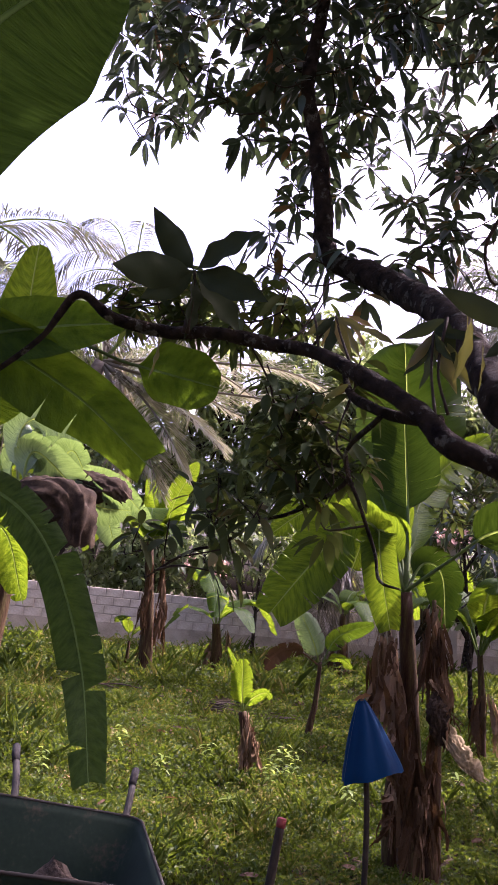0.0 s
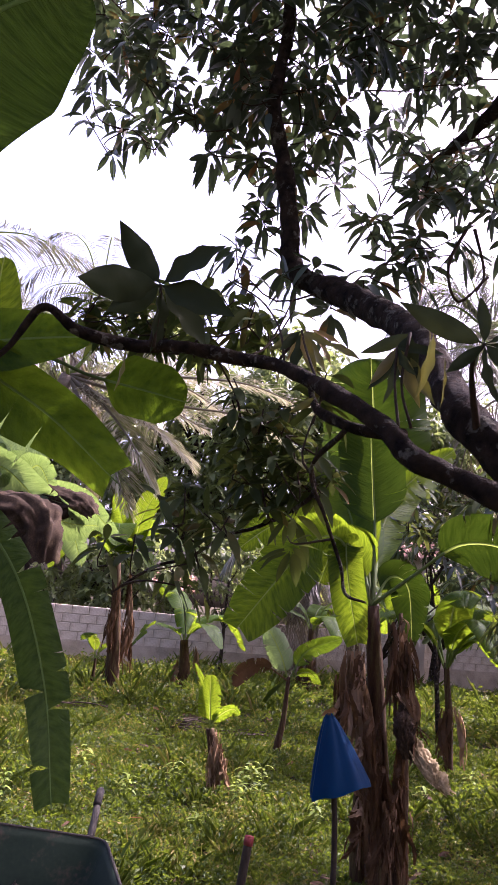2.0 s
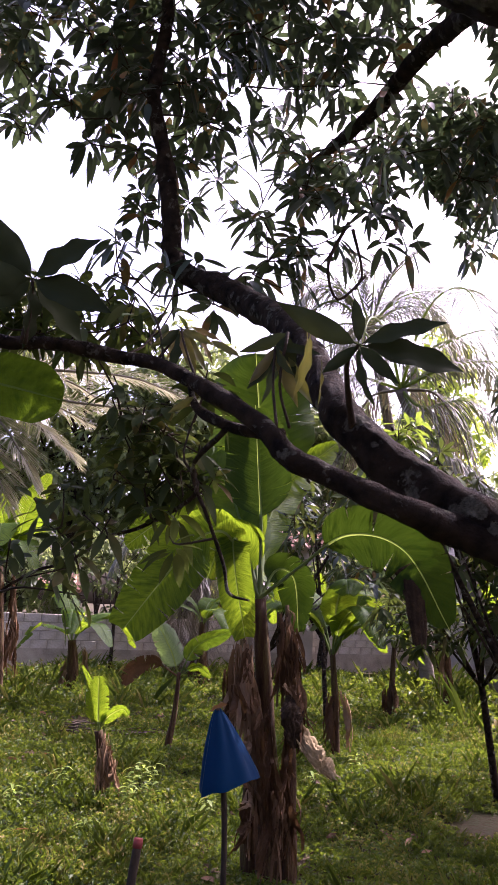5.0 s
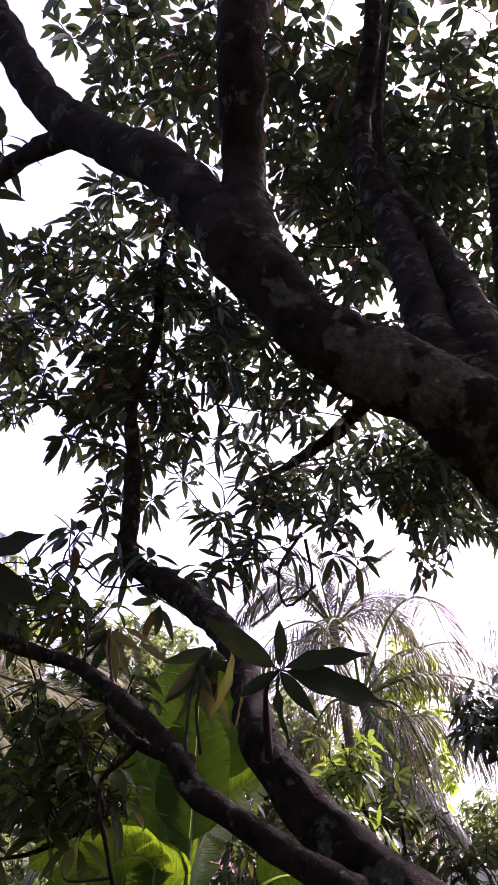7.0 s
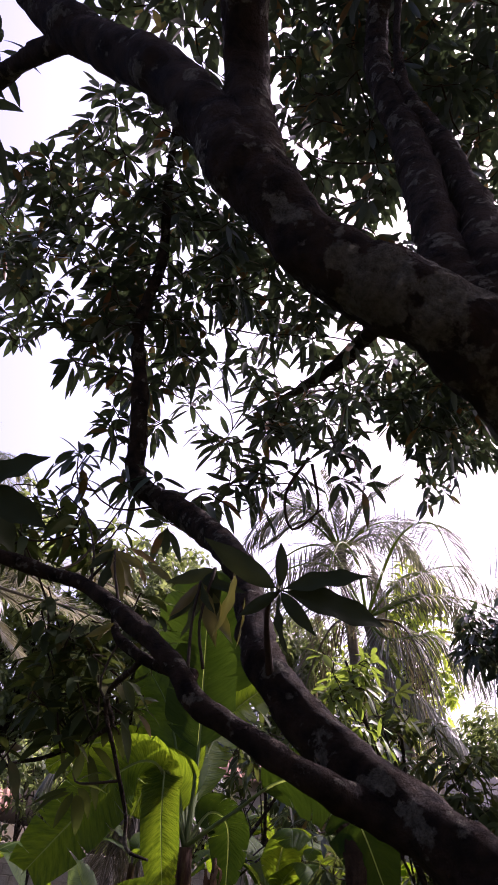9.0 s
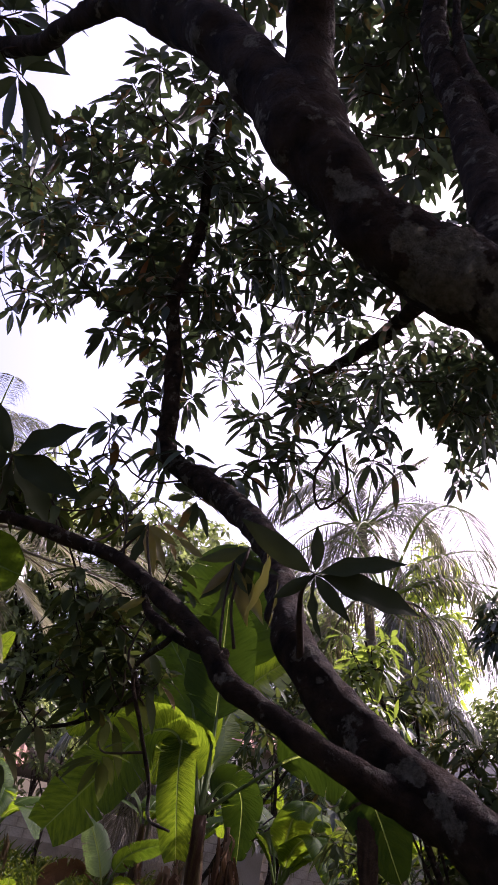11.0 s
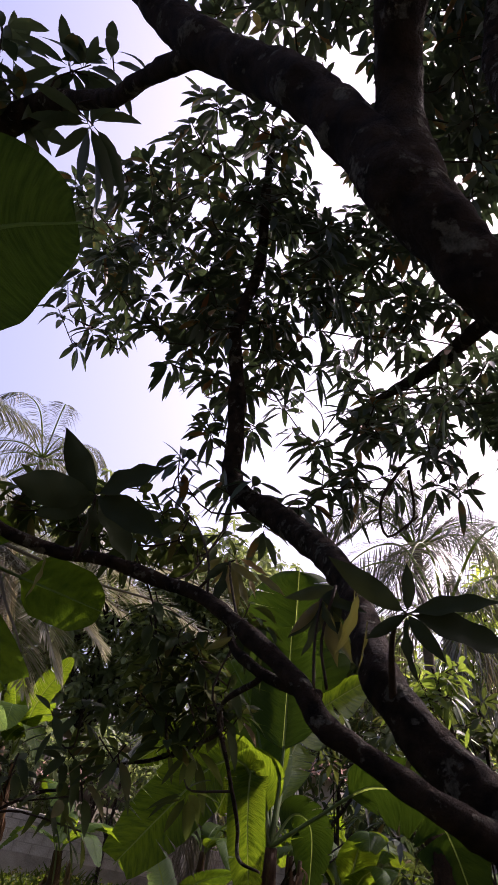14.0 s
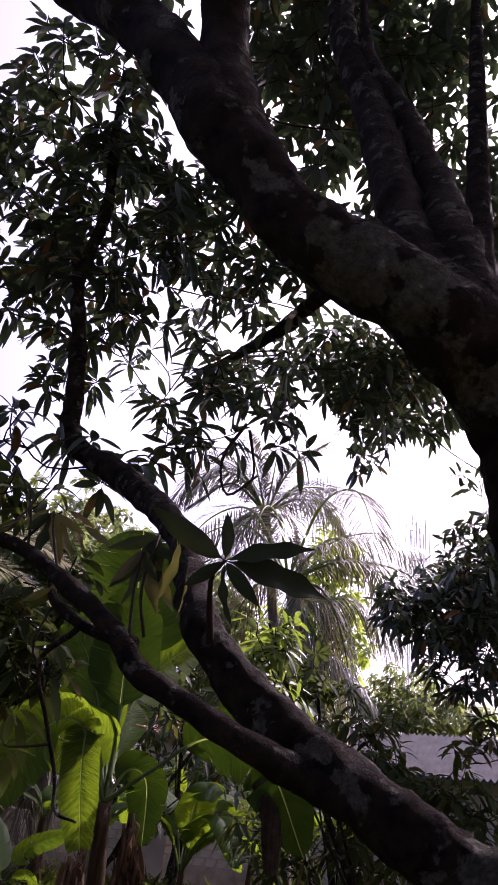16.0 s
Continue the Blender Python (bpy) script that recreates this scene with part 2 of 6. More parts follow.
RED = plain("red_paint", (0.17, 0.035, 0.028), 0.7)
DIRT = rough("dry_mortar_crust", [(0.3, (0.014, 0.011, 0.008)), (0.7, (0.06, 0.046, 0.033))], 20, 80, 0.95, 1.0)
TILE = rough("clay_roof", [(0.3, (0.15, 0.085, 0.06)), (0.7, (0.26, 0.15, 0.11))], 5, 40, 0.85, 0.4)
TIN = rough("weathered_tin", [(0.3, (0.03, 0.03, 0.032)), (0.7, (0.08, 0.08, 0.082))], 3, 30, 0.92, 0.2, 0.0)
PLASTER = rough("plaster", [(0.3, (0.26, 0.22, 0.17)), (0.7, (0.38, 0.33, 0.26))], 2, 30, 0.9, 0.2)
CONCRETE = rough("raw_concrete", [(0.3, (0.50, 0.50, 0.50)), (0.7, (0.68, 0.67, 0.66))], 2, 30, 0.9, 0.2)


# ---- mesh tools ----
def mesh(name, verts, faces, material, parent=None, label="", smooth=True, uv=None):
    """One mesh object; faces as an array, or as rows of unlike length."""
    me = bpy.data.meshes.new(name)
    verts = np.ascontiguousarray(np.asarray(verts, dtype=np.float32))
    if not isinstance(faces, np.ndarray):
        sizes = np.fromiter((len(f) for f in faces), dtype=np.int32, count=len(faces))
        flat = np.fromiter((i for f in faces for i in f), dtype=np.int32)
    else:
        sizes, flat = np.full(len(faces), faces.shape[1], dtype=np.int32), faces.astype(np.int32).ravel()
    me.vertices.add(len(verts))
    me.vertices.foreach_set("co", verts.ravel())
    me.loops.add(len(flat))
    me.loops.foreach_set("vertex_index", flat)
    me.polygons.add(len(sizes))
    me.polygons.foreach_set("loop_start", np.concatenate([[0], np.cumsum(sizes)[:-1]]).astype(np.int32))
    me.polygons.foreach_set("use_smooth", np.full(len(sizes), smooth))
    if uv is not None:
        lay = me.uv_layers.new(name="UVMap")
        lay.data.foreach_set("uv", np.asarray(uv, dtype=np.float32)[flat].ravel())
    me.materials.append(material)
    me.update(calc_edges=True)
    me.validate()
    ob = new(name, me)
    if parent is not None:
        ob.parent = parent
    if label:
        tagged(ob, label)
    return ob


def part(name, bm, material, parent, label="", smooth=False):
    me = bpy.data.meshes.new(name)
    bm.to_mesh(me)
    bm.free()
    me.materials.append(material)
    if smooth:
        me.polygons.foreach_set("use_smooth", [True] * len(me.polygons))
    ob = new(name, me)
    ob.parent = parent
    if label:
        tagged(ob, label)
    return ob


def thing(name, label, category, group="", kind=""):
    return tagged(new(name), label, category, group, kind)


def spline(pts, n):
    """Catmull-Rom through the rows of pts, n steps a span."""
    p = np.asarray(pts, dtype=float)
    p = np.vstack([2 * p[0] - p[1], p, 2 * p[-1] - p[-2]])
    a, b, c, d = (p[i:len(p) - 3 + i, None] for i in range(4))
    t = (np.arange(n) / n)[None, :, None]
    out = 0.5 * (2 * b + (c - a) * t + (2 * a - 5 * b + 4 * c - d) * t * t + (3 * b - a - 3 * c + d) * t ** 3)
    return np.vstack([out.reshape(-1, p.shape[1]), p[-2]])


def tube_data(path, sides=10, steps=4, knots=0.0, seed=0, cap=True):
    """Round limb along rows of x, y, z, radius, swollen and uneven by knots."""
    s = spline(path, steps) if steps > 1 else np.asarray(path, dtype=float)
    c, r = s[:, :3], np.maximum(s[:, 3], 0.0006)
    tan = np.gradient(c, axis=0)
    tan /= np.linalg.norm(tan, axis=1)[:, None] + 1e-9
    side = np.cross(tan[0], (0.31, 0.22, 0.92))
    side /= np.linalg.norm(side)
    ang = 2 * math.pi * np.arange(sides) / sides
    ca, sa = np.cos(ang)[:, None], np.sin(ang)[:, None]
    verts = np.empty((len(c), sides, 3))
    for i in range(len(c)):
        side = side - tan[i] * (side @ tan[i])
        side /= math.sqrt(side @ side)
        up = np.array((tan[i][1] * side[2] - tan[i][2] * side[1], tan[i][2] * side[0] - tan[i][0] * side[2], tan[i][0] * side[1] - tan[i][1] * side[0]))
        w = ca * side + sa * up
        q = c[i] + w * r[i]
        if knots:
            lump = np.array([noise.noise(Vector(p * 9) + Vector((seed, 0, 0))) + 0.6 * noise.noise(Vector(p * 26)) + 0.35 * noise.noise(Vector(p * 64)) for p in q])
            q = q + w * (r[i] * knots * lump)[:, None]
        verts[i] = q
    verts = verts.reshape(-1, 3)
    k = np.arange(sides)
    ring = np.stack([k, (k + 1) % sides, (k + 1) % sides + sides, k + sides], axis=1)
    faces = (ring[None] + (np.arange(len(c) - 1) * sides)[:, None, None]).reshape(-1, 4).tolist()
    if cap:
        faces.append(tuple(range(sides))[::-1])
        faces.append(tuple((len(c) - 1) * sides + k for k in range(sides)))
    return verts, faces


def limb(name, path, material, parent, label="", sides=12, steps=6, knots=0.12, seed=0):
    v, f = tube_data(path, sides, steps, knots, seed)
    return mesh(name, v, f, material, parent, label)


def join(parts):
    verts, faces, k = [], [], 0
    for v, f in parts:
        verts.append(np.asarray(v))
        faces.append(np.asarray(f) + k)
        k += len(v)
    return np.vstack(verts), np.vstack(faces)


STATION = np.array([0.0, 0.09, 0.22, 0.42, 0.64, 0.85, 1.0])
SHAPE = np.array([0.05, 0.10, 0.66, 0.98, 1.0, 0.62, 0.05])


def blades(base, way, up, length, width, droop, fold=0.25):
    """Many simple leaves at once: arrays of place, direction, upper side, size and droop."""
    base, way, up = (np.asarray(a, dtype=float) for a in (base, way, up))
    way = way / np.linalg.norm(way, axis=1)[:, None]
    side = np.cross(way, up)
    side /= np.linalg.norm(side, axis=1)[:, None] + 1e-9
    nrm = np.cross(side, way)
    s = STATION[None, :, None]
    L = np.asarray(length)[:, None, None]
    mid = base[:, None] + way[:, None] * L * s + np.array([0, 0, -1.0]) * (np.asarray(droop)[:, None, None] * L * s * s)
    sway = np.sin(base[:, 0] * 91 + base[:, 2] * 57)[:, None, None]
    mid = mid + side[:, None] * (0.14 * L * sway * s * s)
    w = (np.asarray(width)[:, None] * SHAPE[None])[:, :, None] * 0.5
    left, right = mid + side[:, None] * w + nrm[:, None] * w * fold, mid - side[:, None] * w + nrm[:, None] * w * fold
    v = np.stack([left, mid, right], axis=2).reshape(-1, 3)
    n, k = len(base), len(STATION)
    f = []
    for i in range(k - 1):
        a = i * 3
        f += [(a, a + 1, a + 4, a + 3), (a + 1, a + 2, a + 5, a + 4)]
    f = (np.array(f)[None] + (np.arange(n) * k * 3)[:, None, None]).reshape(-1, 4)
    return v, f


def whorl_leaves(centres, axes, rng, count, length, width, droop=0.35):
    """Rosettes of leaves round the twig tips, as arrays for blades()."""
    rows = []
    for c, a in zip(centres, axes):
        a = np.asarray(a) / np.linalg.norm(a)
        u = np.cross(a, (0.3, 0.5, 0.81))
        u /= np.linalg.norm(u)
        v = np.cross(a, u)
        n = rng.integers(count[0], count[1] + 1)
        for k in range(n):
            g = 2.4 * k + rng.uniform(-0.3, 0.3)
            e = rng.uniform(-0.35, 0.75)
            d = (u * math.cos(g) + v * math.sin(g)) * math.cos(e) + a * math.sin(e)
            d[2] -= rng.uniform(0.0, 0.5)
            up = a * 0.7 + np.array([0, 0, 0.6]) + rng.normal(0, 0.25, 3)
            rows.append((c - a * rng.uniform(0, 0.07) + d * 0.012, d, up, rng.uniform(*length), rng.uniform(*width), rng.uniform(0, 2) * droop))
    return [np.array([r[i] for r in rows]) for i in range(6)]


def fill(blobs, spacing, rng, shell=0.35):
    """Twig tips scattered in ellipsoids (x, y, z, across, height), kept apart."""
    out = []
    for x, y, z, r, h in blobs:
        n = max(3, int(4.2 * (r * r * h) / spacing ** 3))
        tries, got = 0, 0
        while got < n and tries < n * 5:
            tries += 1
            q = rng.normal(0, 1, 3)
            q = q / np.linalg.norm(q) * rng.uniform(shell, 1) ** 0.5
            p = np.array([x, y, z]) + q * (r, r, h)
            if not out or np.min(((np.asarray(out[-160:]) - p) ** 2).sum(axis=1)) > (0.55 * spacing) ** 2:
                out.append(p)
                got += 1
    return np.array(out)


def twigs_to(tips, limbs, rng, thick=0.006):
    """A thin bowed twig from the nearest place on a limb to each tip."""
    nodes_ = np.vstack([spline(l, 5)[:, :3] for l in limbs])
    parts, axes, known = [], [], nodes_
    order = np.argsort([np.min(np.linalg.norm(nodes_ - t, axis=1)) for t in tips])
    axes = np.zeros((len(tips), 3))
    for i in order:
        t = tips[i]
        d = np.linalg.norm(known - t, axis=1) + np.where(known[:, 2] > t[2], 0.25, 0.0)
        a = known[np.argmin(d)]
        m = (a + t) / 2 + rng.normal(0, 0.04, 3) + np.array([0, 0, -0.04])
        ln_ = np.linalg.norm(t - a)
        r0 = thick * (0.5 + min(1.2, ln_))
        parts.append(tube_data([(*a, r0), (*m, r0 * 0.75), (*t, thick * 0.45)], 5, 3, cap=False))
        ax = (t - m) + np.array([0, 0, 0.25 * ln_])
        axes[i] = ax / (np.linalg.norm(ax) + 1e-9)
        known = np.vstack([known, m * 0.5 + t * 0.5])
    return join(parts), axes


# ---- ground, one sheet to the horizon ----
def rise(x, y):
    """Height of the uneven ground."""
    near = max(0.0, 1 - max(abs(x), abs(y - 8)) / 30)
    return near * (0.10 * noise.noise(Vector((x * 0.35, y * 0.35, 0))) + 0.03 * noise.noise(Vector((x * 1.7, y * 1.7, 3))) - 0.03)


def make_ground():
    xs = np.concatenate([[-4000, -900, -200, -60], np.arange(-24, 24.1, 0.4), [60, 200, 900, 4000]])
    ys = np.concatenate([[-4000, -900, -200, -60, -20], np.arange(-8, 34.1, 0.4), [60, 200, 900, 4000]])
    v = [(x, y, rise(x, y)) for y in ys for x in xs]
    w = len(xs)
    f = [(j * w + i, j * w + i + 1, (j + 1) * w + i + 1, (j + 1) * w + i) for j in range(len(ys) - 1) for i in range(w - 1)]
    g = mesh("ground", v, f, SOIL)
    tagged(g, "uneven soil under grass and low weeds", "ground", kind="structure")


make_ground()


# ---- weeds and grass over the ground ----
def kites(base, way, up, length, width):
    """Very small leaves, two folded triangles each."""
    way = way / np.linalg.norm(way, axis=1)[:, None]
    side = np.cross(way, up)
    side /= np.linalg.norm(side, axis=1)[:, None] + 1e-9
    lift = np.cross(side, way) * (width * 0.22)[:, None]
    mid = base + way * (length * 0.45)[:, None] + lift
    tip = base + way * length[:, None] - np.array([0, 0, 0.25]) * length[:, None]
    half = side * (width * 0.5)[:, None]
    v = np.stack([base, mid - half, tip, mid + half], axis=1).reshape(-1, 3)
    f = (np.array([[0, 1, 2], [0, 2, 3]])[None] + (np.arange(len(base)) * 4)[:, None, None]).reshape(-1, 3)
    return v, f


BARE = (2.88, 5.87, 0.00)


def scatter_weeds():
    """Low plants of a few leaves each, with grass blades between, in drifts."""
    rng = np.random.default_rng(5)
    B, D, L, W = [], [], [], []
    for n, (x0, x1), (y0, y1), size in ((15000, (-2.6, 3.4), (2.6, 6.2), 0.029), (15000, (-3.8, 5.4), (6.2, 10.5), 0.038), (11000, (-6.0, 9.5), (10.5, 19.5), 0.066), (3500, (-9, 9), (-6, 2.6), 0.10), (2200, (-14, -3.8), (2.6, 16), 0.11), (2200, (5.4, 16), (2.6, 16), 0.11)):
        for a, b in zip(rng.uniform(x0, x1, n), rng.uniform(y0, y1, n)):
            k = noise.noise(Vector((a * 0.7, b * 0.7, 7))) + 0.6 * noise.noise(Vector((a * 2.6, b * 2.6, 9)))
            bare = math.hypot((a - BARE[0]) / 0.55, (b - BARE[1]) / 0.4) < 1 or math.hypot((a - 0.0) / 0.8, (b - 9.7) / 0.5) < 1
            if k < -0.75 or (bare and k < 0.05):
                continue
            tall = size * (1.2 + 5.0 * max(0.0, k + 0.2)) * rng.uniform(0.5, 1.5)
            m = rng.integers(5, 12)
            g = rng.uniform(0, 6.28) + 2.4 * np.arange(m)
            grass = rng.uniform() < 0.22
            u = rng.uniform(0.1, 1.0, m)
            z = rise(a, b)
            if grass:
                B.append(np.stack([a + rng.normal(0, 0.012, m), b + rng.normal(0, 0.012, m), np.full(m, z)], 1))
                D.append(np.stack([np.cos(g), np.sin(g), rng.uniform(1.2, 3.0, m)], 1))
                L.append(tall * 2.0 * u + size)
                W.append(np.full(m, size * 0.16))
            else:
                B.append(np.stack([a + np.cos(g) * 0.3 * size, b + np.sin(g) * 0.3 * size, z + tall * u], 1))
                D.append(np.stack([np.cos(g), np.sin(g), rng.uniform(-0.6, 1.2, m)], 1))
                L.append(size * rng.uniform(0.8, 1.7, m))
                W.append(size * rng.uniform(0.5, 0.9, m))
    B, D, L, W = np.vstack(B), np.vstack(D), np.concatenate(L), np.concatenate(W)
    up = np.tile((0.0, 0.0, 1.0), (len(B), 1)) + np.random.default_rng(6).normal(0, 0.55, (len(B), 3))
    v, f = kites(B, D, up, L, W)
    tagged(mesh("weeds", v, f, WEED, smooth=False), "low green weeds and grass covering the yard", "grass", kind="stuff")


scatter_weeds()

# ---- block wall at the end of the yard ----
WALL_A, WALL_B, WALL_TOP = (-11.0, 15.0), (15.0, 23.4), 1.30


def make_wall():
    ax, ay = WALL_A
    bx, by = WALL_B
    ln_ = math.hypot(bx - ax, by - ay)
    turn = Matrix.Translation((ax, ay, -0.12)) @ Matrix.Rotation(math.atan2(by - ay, bx - ax), 4, "Z")
    wall = thing("wall_yard", "grey concrete block boundary wall, unplastered and stained", "wall", kind="structure")
    wall.matrix_world = turn
    me = None
    rng = random.Random(3)
    bm = bmesh.new()
    bmesh.ops.create_cube(bm, size=1, matrix=Matrix.Translation((ln_ / 2, 0.1, WALL_TOP / 2)) @ Matrix.Diagonal((ln_, 0.17, WALL_TOP - 0.01, 1)))
    part("mortar", bm, MORTAR, wall)
    bm = bmesh.new()
    for k in range(40):
        x0, x1 = ln_ * k / 40, ln_ * (k + 1) / 40
        d = rng.uniform(0.0, 0.02)
        bmesh.ops.create_cube(bm, size=1, matrix=Matrix.Translation(((x0 + x1) / 2, 0.09 - d / 2, 0.3)) @ Matrix.Diagonal((x1 - x0, 0.26 + d, 0.6 + rng.uniform(-0.015, 0.015), 1)))
    part("plinth", bm, MORTAR, wall, "rough grey cast concrete plinth")
    for row in range(3, 7):
        for k in range(int(ln_ / 0.4)):
            x = 0.4 * k + (0.2 if row % 2 else 0)
            if x + 0.4 > ln_:
                continue
            if me is None:
                bm = bmesh.new()
                bmesh.ops.create_cube(bm, size=1, matrix=Matrix.Diagonal((0.385, 0.195, 0.187, 1)))
                bmesh.ops.bevel(bm, geom=bm.edges[:], offset=0.008, segments=1, affect="EDGES")
                me = bpy.data.meshes.new("block")
                bm.to_mesh(me)
                bm.free()
                me.materials.append(BLOCK)
            if k < 14 or k > 56:
                continue
            ob = new("block", me)
            ob.parent = wall
            ob.matrix_basis = pose(x + 0.2, 0.1 + rng.uniform(-0.006, 0.006), 0.1 + 0.2 * row, 0, 0, rng.uniform(-0.6, 0.6))


# ---- plain wall behind, unseen, added to block sky light ----
def make_added_wall():
    bm = bmesh.new()
    bmesh.ops.create_cube(bm, size=1, matrix=Matrix.Translation((0.5, -3.1, 1.5)) @ Matrix.Diagonal((15, 0.2, 3.2, 1)))
    me = bpy.data.meshes.new("wall_house")
    bm.to_mesh(me)
    bm.free()
    me.materials.append(PLASTER)
    tagged(new("wall_house", me), "unseen plain plastered wall, added behind the yard to block sky light", "wall", kind="structure")


make_added_wall()

# ---- the mango tree ----
TRUNK = [(1.20, 0.92, -0.1, 0.24), (1.18, 0.92, 0.25, 0.19), (1.16, 0.92, 0.8, 0.16), (1.10, 0.91, 1.35, 0.135), (0.99, 0.86, 1.72, 0.11), (0.81, 0.75, 1.98, 0.078)]
UPPER = [(0.81, 0.75, 1.98, 0.078), (0.72, 0.69, 2.11, 0.068), (0.62, 0.64, 2.19, 0.062), (0.51, 0.61, 2.25, 0.056), (0.41, 0.63, 2.30, 0.053), (0.31, 0.66, 2.36, 0.049), (0.24, 0.68, 2.47, 0.048), (0.20, 0.71, 2.61, 0.044), (0.17, 0.73, 2.78, 0.044), (0.11, 0.59, 2.99, 0.044), (0.06, 0.60, 3.31, 0.048), (-0.04, 0.56, 3.74, 0.051), (-0.19, 0.48, 4.47, 0.041)]
ARM = [(0.34, 0.65, 2.35, 0.030), (0.27, 0.68, 2.43, 0.039), (0.19, 0.70, 2.54, 0.049), (0.12, 0.77, 2.71, 0.051), (-0.00, 0.87, 2.94, 0.051), (-0.17, 1.02, 3.18, 0.051), (-0.36, 1.13, 3.43, 0.051), (-0.58, 1.20, 3.80, 0.050), (-0.83, 1.23, 4.18, 0.045), (-1.18, 1.25, 4.61, 0.026)]
SIDE = [(-0.20, 1.04, 3.20, 0.020), (-0.31, 1.16, 3.28, 0.026), (-0.41, 1.30, 3.37, 0.026), (-0.49, 1.43, 3.45, 0.025), (-0.64, 1.60, 3.60, 0.031), (-0.81, 1.74, 3.69, 0.040), (-1.00, 1.93, 3.72, 0.050), (-1.28, 2.21, 3.74, 0.052), (-1.58, 2.47, 3.74, 0.028)]
LOWER = [(1.06, 0.94, 1.36, 0.10), (1.01, 1.06, 1.57, 0.065), (0.93, 1.16, 1.63, 0.061), (0.83, 1.31, 1.72, 0.057), (0.69, 1.48, 1.85, 0.051), (0.57, 1.65, 2.03, 0.048), (0.58, 1.97, 2.28, 0.048), (0.58, 2.27, 2.51, 0.049), (0.51, 2.58, 2.72, 0.054), (0.38, 2.80, 2.89, 0.052), (0.25, 2.96, 3.01, 0.050), (0.18, 2.99, 3.12, 0.046), (0.15, 2.94, 3.30, 0.042), (0.09, 2.89, 3.57, 0.037), (0.03, 2.82, 3.81, 0.031), (0.06, 2.72, 4.16, 0.027), (-0.00, 2.59, 4.51, 0.022), (-0.04, 2.49, 4.85, 0.016)]
NEAR = [(0.86, 1.27, 1.69, 0.041), (0.74, 1.36, 1.74, 0.035), (0.59, 1.35, 1.78, 0.028), (0.47, 1.43, 1.85, 0.024), (0.38, 1.48, 1.90, 0.023), (0.33, 1.54, 1.98, 0.023), (0.23, 1.66, 2.08, 0.022), (0.11, 1.80, 2.18, 0.020), (-0.01, 1.88, 2.22, 0.019), (-0.17, 1.92, 2.25, 0.019), (-0.31, 1.95, 2.25, 0.019), (-0.46, 1.90, 2.26, 0.016), (-0.56, 1.88, 2.31, 0.012), (-0.65, 1.90, 2.18, 0.009), (-0.79, 1.93, 2.06, 0.008)]
STUB = [(0.38, 1.54, 1.96, 0.015), (0.31, 1.65, 1.99, 0.015), (0.25, 1.73, 2.03, 0.013), (0.21, 1.80, 2.08, 0.011), (0.19, 1.83, 2.15, 0.006)]
BACK = [(1.03, 0.90, 1.70, 0.085), (0.84, 0.80, 2.15, 0.058), (0.72, 0.78, 2.40, 0.050), (0.65, 0.90, 2.65, 0.050), (0.67, 1.00, 2.87, 0.052), (0.69, 1.12, 3.18, 0.052), (0.70, 1.25, 3.55, 0.050), (0.66, 1.32, 3.82, 0.048), (0.63, 1.36, 4.03, 0.046), (0.62, 1.36, 4.25, 0.042), (0.58, 1.17, 4.66, 0.036), (0.51, 1.05, 5.04, 0.030), (0.38, 0.88, 5.72, 0.020)]
FORK = [(0.72, 0.78, 2.40, 0.040), (0.71, 0.86, 2.67, 0.048), (0.77, 1.00, 2.97, 0.046), (0.79, 1.12, 3.26, 0.042), (0.77, 1.20, 3.51, 0.036), (0.72, 1.25, 3.69, 0.030), (0.69, 1.27, 3.83, 0.022), (0.66, 1.27, 4.08, 0.014), (0.66, 1.25, 4.50, 0.012), (0.66, 1.10, 5.10, 0.010)]
RIGHT = [(1.04, 0.90, 1.60, 0.080), (1.10, 1.02, 2.30, 0.050), (1.09, 1.18, 2.80, 0.044), (1.12, 1.30, 3.14, 0.042), (1.28, 1.50, 4.16, 0.036), (1.37, 1.60, 5.12, 0.022)]
BOUGH = [(0.77, 0.90, 2.59, 0.027), (1.24, 1.51, 3.38, 0.039), (1.26, 2.06, 3.86, 0.043), (1.26, 2.67, 4.16, 0.046), (1.22, 3.17, 4.24, 0.044), (1.13, 3.56, 4.28, 0.033), (0.95, 3.89, 4.23, 0.017)]
HANG = [(0.27, 1.67, 1.99, 0.009), (0.23, 1.98, 1.95, 0.006), (0.29, 2.04, 1.82, 0.006), (0.35, 2.10, 1.70, 0.005), (0.37, 2.10, 1.62, 0.005), (0.43, 2.09, 1.60, 0.003)]
mango = thing("mango_tree", "old mango tree with dark lichen-spotted bark and drooping leaves", "tree")
for i, (name_, path_) in enumerate((("trunk", TRUNK), ("limb", UPPER), ("limb", ARM), ("branch", SIDE), ("limb", LOWER), ("branch", NEAR), ("branch", STUB), ("limb", BACK), ("limb", FORK), ("limb", RIGHT), ("limb", BOUGH), ("hanging_branch", HANG))):
    limb(name_, path_, BARK, mango, "", 32 if i < 6 else 14, 10, 0.24, i * 3)


def lichen(on, spots):
    """Mark where crusts of lichen grow on a limb."""
    co = np.empty(len(on.data.vertices) * 3, dtype=np.float32)
    on.data.vertices.foreach_get("co", co)
    co = co.reshape(-1, 3)
    grow = np.zeros(len(co), dtype=np.float32)
    for c, size in spots:
        d = np.linalg.norm(co - np.array(c, dtype=np.float32), axis=1)
        grow = np.maximum(grow, np.clip(1.7 - d / size, 0, 1))
    on.data.attributes.new("crust", "FLOAT", "POINT").data.foreach_set("value", grow)


